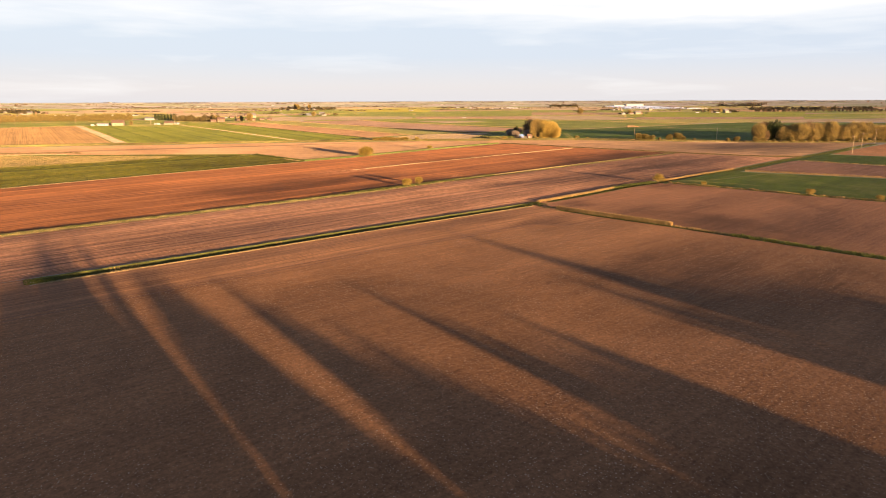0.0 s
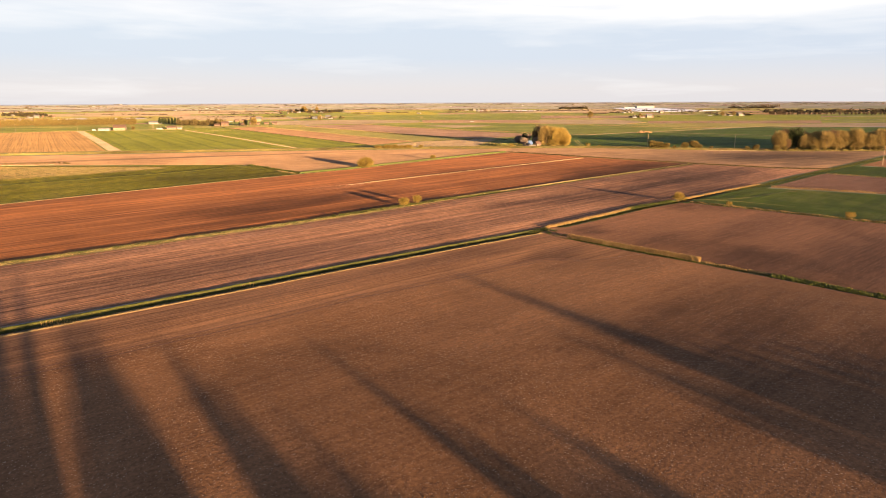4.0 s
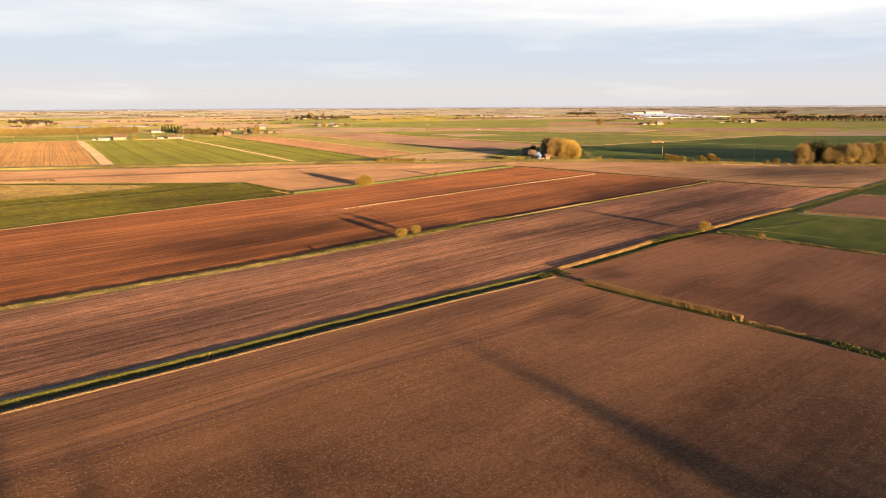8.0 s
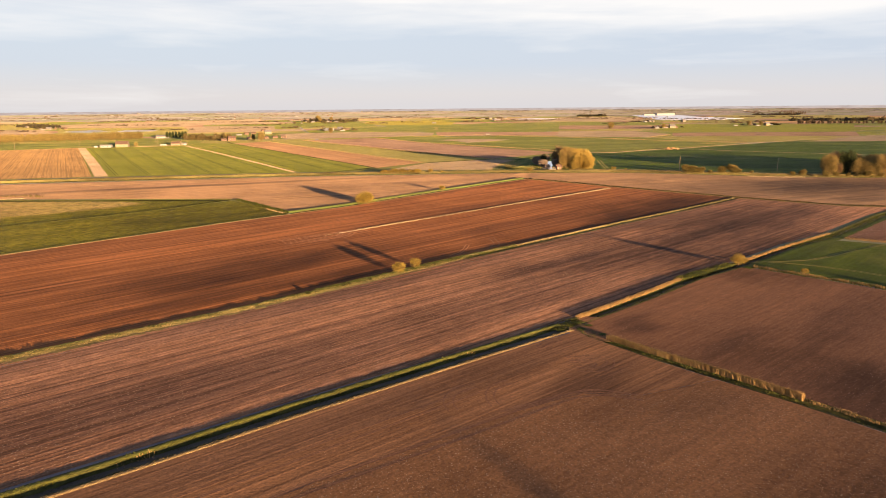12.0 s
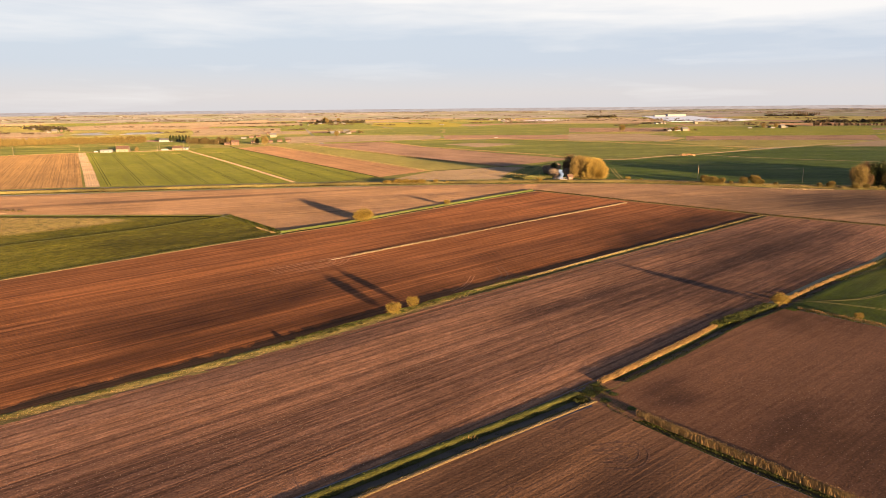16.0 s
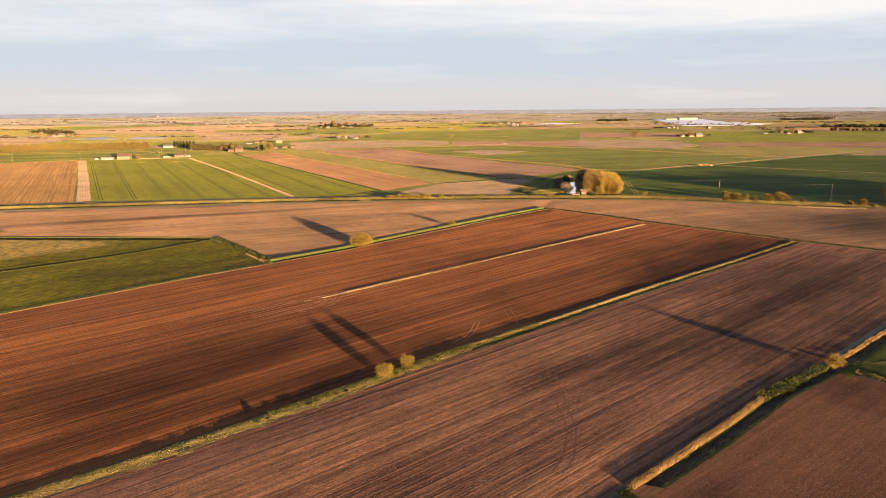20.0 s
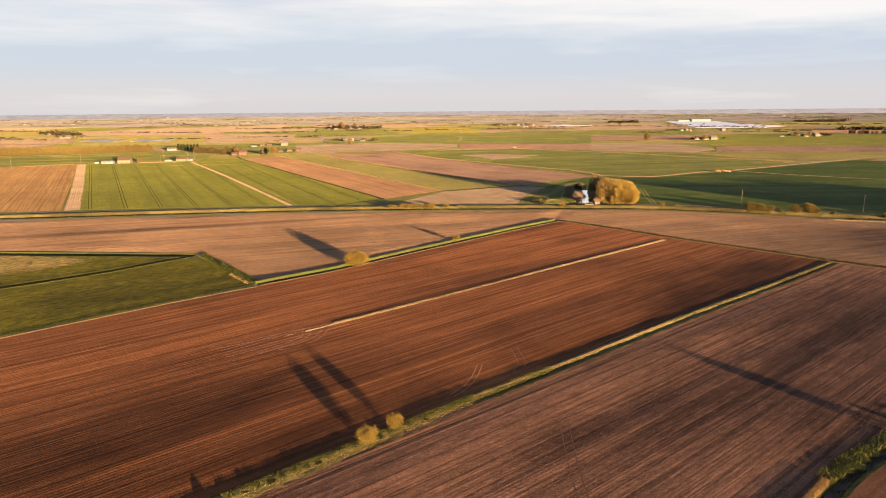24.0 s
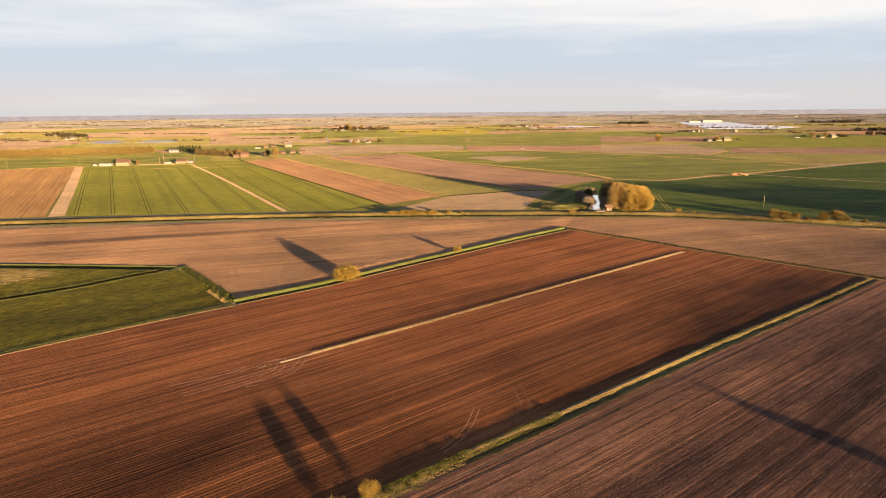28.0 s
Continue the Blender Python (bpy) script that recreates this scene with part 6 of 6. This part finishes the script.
HL = [([(-97, 537), (-71, 570), (-331, 940), (-360, 990)], 0.8, 2.5, DARKGRASS, "dark field hedge"),
      ([(-35, 616), (-297, 988)], 1.5, 6, STRAW, "pale straggling hedge between strip fields"),
      ([(28, 650), (-48, 745), (-250, 1016)], 1.6, 7, STRAW, "pale straggling hedge between strip fields"),
      ([(109, 735), (91, 782), (63, 808), (16, 858), (-66, 945), (-148, 1082)], 1.4, 6, STRAW, "pale hedge along the dark field"),
      ([(58, 640), (28, 650), (-30, 614)], 1.0, 3, DARKGRASS, "dark weedy field edge"),
      ([(228, 1011), (162, 1060), (102, 1103), (18, 1175), (-84, 1110)], 1.6, 6, STRAW, "bleached reed line across green fields"),
      ([(221, 1002), (284, 947), (348, 905), (369, 892)], 1.6, 6, STRAW, "bleached reed line across green fields"),
      ([(-570, 820), (-503, 866), (-380, 897)], 0.9, 3, STRAW, "dry grass margin of the cereal field"),
      ([(-760, 985), (-650, 1012), (-545, 1082)], 0.9, 4, STRAW, "dry grass below the tree row"),
      ([(295, 1055), (344, 1119)], 1.6, 5, STRAW, "bleached reed line")]
for i, (line, hgt, wd, mat, lab) in enumerate(HL):
    hedge_line(line, hgt, wd, 4.0, mat, lab, 300 + i)

# ---- patchwork of far fields ----
FARMS = [(-285, 1423), (-544, 2255), (-475, 2286), (429, 1430), (704, 1584), (523, 1968), (43, 2636), (127, 2676), (-403, 3410), (-275, 3690), (-1107, 1662), (-2482, 3671), (-2409, 3131), (1471, 3120), (-2764, 6089), (-2229, 3924), (-2459, 4615), (2701, 6116), (1235, 5462), (635, 12197), (-918, 4261), (-1062, 4171)]
rng = random.Random(17)
FARMATS = [(FARPINK, "pinkish brown far field"), (SOIL6, "dark brown far field"), (CROP4, "green far field"), (CROP3, "yellow-green far meadow"), (CROP1, "green far cereal field"), (SOIL4, "pale tilled far field")]
WEIGHTS = (16, 14, 30, 24, 12, 4)
e1, e2 = Vector((-0.30, 0.954)), Vector((0.954, 0.30))
edges_far = []
v0 = -3300.0
while v0 < 3300:
    wv = rng.uniform(90, 330)
    u0 = 560.0 + rng.uniform(0, 200)
    while u0 < 3300:
        wu = rng.uniform(50, 170) * (0.7 + u0 / 2000)
        g = 3.0
        c = [e1 * a + e2 * b for a, b in ((u0 + g, v0 + g), (u0 + g, v0 + wv - g), (u0 + wu - g, v0 + wv - g), (u0 + wu - g, v0 + g))]
        mid_c = sum(c, Vector((0, 0))) / 4
        if max(v.length for v in c) < 3280 and mid_c.y > 880 and abs(mid_c.x) < mid_c.y * 0.9 + 250:
            m, lab = rng.choices(FARMATS, WEIGHTS)[0]
            field("far_field", [tuple(v) for v in c], m, lab, z=0.03)
            if rng.random() < 0.5:
                edges_far.append((c[0] - e2 * g, c[1] - e2 * g))
        u0 += wu
    v0 += wv
# the fields that can be told apart
field("far_field", [(-1351, 1641), (-1761, 2097), (-1529, 2118), (-1118, 1663)], CROP3, "yellow-green far meadow", z=0.065)
field("far_field", [(-1082, 1341), (-1331, 1618), (-1101, 1639), (-879, 1357)], FARPINK, "warm brown far field", z=0.070)
field("far_field", [(-1958, 2317), (-3157, 3653), (-2570, 3596), (-1849, 2902), (-1712, 2321)], DRYLAND, "straw-coloured far field", z=0.075)
field("far_field", [(-1761, 2097), (-1915, 2269), (-1658, 2271), (-1453, 2817), (-1296, 2529), (-1495, 2226)], CROP4, "long green far strip", z=0.080)
field("far_field", [(-1138, 1758), (-1403, 2155), (-1266, 2474), (-1032, 3105), (-787, 2535), (-857, 2041), (-814, 1825)], FARPINK, "pinkish brown far field", z=0.085)
field("far_field", [(-831, 1299), (-1111, 1719), (-800, 1797), (-627, 1449), (-563, 1284)], CROP3, "damp yellow-green far meadow", z=0.090)
field("far_field", [(-625, 1449), (-782, 1770), (-542, 1794), (-409, 1401)], FARPINK, "pinkish brown far field", z=0.095)
field("far_field", [(-769, 1861), (-842, 2023), (-535, 2029), (-439, 1781)], CROP4, "green far field", z=0.100)
field("far_field", [(-289, 1047), (-366, 1273), (-242, 1331), (-61, 1280), (-57, 1156), (-141, 1111)], FARPINK, "wide pinkish brown far field", z=0.105)
field("far_field", [(-503, 1692), (-642, 2115), (-363, 2224), (-240, 1758), (-308, 1694)], CROP4, "green far field", z=0.110)
field("far_field", [(-311, 1964), (-365, 2310), (-101, 2351), (-37, 2093), (-44, 1839), (-220, 1834)], RAPE, "far field of yellow flowering crop", z=0.115)
field("far_field", [(-243, 1374), (-294, 1626), (-119, 1744), (-74, 1564), (-65, 1333)], CROP4, "green far field", z=0.120)
field("far_field", [(-56, 1319), (-75, 1739), (85, 2003), (289, 2005), (185, 1304)], CROP4, "green far field with pale margins", z=0.125)
field("far_field", [(-47, 1146), (-58, 1293), (181, 1278), (197, 1126)], SOIL6, "brown far strip field", z=0.130)
field("far_field", [(241, 1679), (295, 2039), (568, 1961), (562, 1787), (476, 1630)], CROP4, "green far field", z=0.135)
field("far_field", [(202, 1417), (233, 1625), (470, 1610), (400, 1401)], SOIL6, "reddish brown far field", z=0.140)
field("far_field", [(377, 1220), (401, 1386), (546, 1737), (667, 1663), (942, 1620), (703, 1213)], CROP1, "wide green far cereal field", z=0.145)
field("far_field", [(153, 1083), (185, 1304), (326, 1295), (353, 1148), (298, 1053)], FARPINK, "reddish brown far field", z=0.150)
field("far_field", [(337, 1085), (373, 1198), (690, 1192), (607, 1043)], SOIL6, "brown far strip field", z=0.155)
field("far_field", [(748, 2273), (1002, 2361), (1282, 2123), (1704, 2786), (1188, 3035)], CROP3, "pale green far field", z=0.160)
field("far_field", [(248, 2119), (418, 2870), (716, 2860), (635, 2444), (487, 2078)], FARPINK, "pinkish far field", z=0.165)
field("flood_pool", [(-918, 1445), (-895, 1504), (-820, 1472), (-836, 1415)], POOL, "shallow flood pool in the meadow", z=0.170)
field("flood_pool", [(-793, 1436), (-833, 1555), (-755, 1567), (-722, 1473)], POOL, "shallow flood pool in the meadow", z=0.175)
field("flood_pool", [(-945, 1490), (-927, 1582), (-887, 1550), (-889, 1468)], POOL, "shallow flood pool in the meadow", z=0.180)
field("bare_patch", [(-41, 1000), (-8, 960), (6, 925), (40, 960), (69, 998), (30, 1020), (-5, 1026)], FARPINK, "pale bare patch in the green field", z=0.19)
field("bare_patch", [(448, 906), (492, 930), (539, 980), (626, 1050), (760, 1060), (700, 960), (529, 898)], FARPINK, "pale bare margin beside the dark cereal", z=0.185)
field("crop_cover", [(738, 2714), (850, 3344), (1101, 3412), (983, 2783), (1002, 2361), (838, 2169), (654, 2205)], POLY, "acres of white crop cover film", z=0.35)
field("crop_cover", [(190, 2538), (240, 2450), (376, 2570), (290, 2740)], POLY, "strip of white crop cover film", z=0.35)
big_shed = at(house("packing_shed", "huge white packing shed", 90, 40, 9, 12, WHITE, WHITE, 2, False, category="warehouse"), 985, 3230, 0.1)
again(big_shed, 905, 3220, 0.1, 0.6)


def far_clumps(spots, seed, height=(5, 11), width=(6, 16), per=26):
    rng = np.random.default_rng(seed)
    out = []
    for x, y in spots:
        h, w = rng.uniform(*height), rng.uniform(*width)
        p = rng.normal(size=(per, 3)) * (w * 0.35, w * 0.35, h * 0.22) + (x, y, h * 0.5 + far_rise(x, y))
        d = rng.normal(size=(per, 2, 3)) * (w * 0.16, w * 0.16, h * 0.2)
        out.append(np.stack([p - d[:, 0], p - d[:, 1], p + d[:, 0], p + d[:, 1]], 1))
    return np.concatenate(out)


nr = np.random.default_rng(77)


def belt(a, b, n, spread=8):
    t = nr.random(n)[:, None]
    return np.array(a) * (1 - t) + np.array(b) * t + nr.normal(size=(n, 2)) * spread


scatter = []
for _ in range(150):
    r = 1500 + 3400 * nr.random() ** 0.7
    a = nr.uniform(-0.80, 0.78)
    c = np.array((r * math.sin(a), 150 + r * math.cos(a)))
    t = nr.uniform(-0.5, 0.5)
    ln = nr.uniform(20, 190)
    scatter.append(belt(c - ln * np.array((math.cos(t), math.sin(t))), c + ln * np.array((math.cos(t), math.sin(t))), int(4 + ln / 9), 6))
stuff("far_woods", [far_clumps(np.concatenate(scatter), 5, (1.6, 4.2), (5, 13), 16)], leafy("far_hedgerow", (0.092, 0.070, 0.048), 0.35, (1.2, 1.15, 1.1)), "far hedgerows, copses and shelter belts", "trees")
rim = [(4880 * math.sin(a), 150 + 4880 * math.cos(a)) for a in np.linspace(-0.85, 0.85, 900) if noise.noise((a * 22, 0, 0)) > 0.1]
rim2 = [(4500 * math.sin(a), 150 + 4500 * math.cos(a)) for a in np.linspace(-0.85, 0.85, 700) if noise.noise((a * 17, 5, 0)) > 0.2]
# horizon woods in pale grey: distance haze put into their colour
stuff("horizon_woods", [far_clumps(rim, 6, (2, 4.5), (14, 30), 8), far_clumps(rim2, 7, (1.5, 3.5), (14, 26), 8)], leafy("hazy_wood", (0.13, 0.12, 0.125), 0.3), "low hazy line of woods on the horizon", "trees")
stuff("far_belts", [far_clumps(np.concatenate([belt((1317, 2988), (1500, 2950), 40), belt((961, 1954), (1300, 1890), 90), belt((539, 3047), (640, 3020), 30), belt((-1358, 1916), (-1165, 1785), 60), belt((-420, 2300), (-600, 2380), 40, 25)]), 9, (5, 11), (8, 18), 22)], leafy("dark_belt", (0.045, 0.04, 0.026), 0.4), "dark far shelter belts", "trees")
el = [blades([tuple(a), tuple(b)], -2, 2, 0.6, 0.45, 0.7, 900 + i, clump=0.4) for i, (a, b) in enumerate(edges_far)]
stuff("far_field_edges", el, STRAW, "pale far field margins and reed lines")
dark_spots = []
for i, (x, y) in enumerate(FARMS):
    for k in range(3):
        px, py = x + rng.uniform(-28, 28), y + rng.uniform(-10, 10)
        again((cottage, low_shed, cream)[(i + k) % 3], px, py, rng.random() * 3, rng.uniform(0.45, 0.8), z=far_rise(px, py))
    dark_spots += [(x + rng.uniform(-45, 45), y + rng.uniform(0, 22)) for _ in range(9)]
stuff("farm_trees", [far_clumps(dark_spots, 19, (3, 6.5), (4, 9), 24)], leafy("farm_tree_twigs", (0.075, 0.062, 0.035), 0.4), "dark trees round the far farms", "trees")
far_hedges = [blades([tuple(a), tuple(b)], -1.2, 1.2, 0.5, 0.9, 0.6, 1200 + i, clump=0.5) for i, (a, b) in enumerate(edges_far[::3])]
stuff("far_hedges", far_hedges, leafy("far_hedge", (0.05, 0.048, 0.022), 0.4), "thin dark hedges between far fields", "hedge")
for k in range(70):
    r = 1700 + 2900 * rng.random() ** 0.8
    a = rng.uniform(-0.78, 0.76)
    x, y = r * math.sin(a), 150 + r * math.cos(a)
    again((cottage, cream, low_shed)[k % 3], x, y, rng.random() * 3, rng.uniform(0.5, 0.9), z=far_rise(x, y))
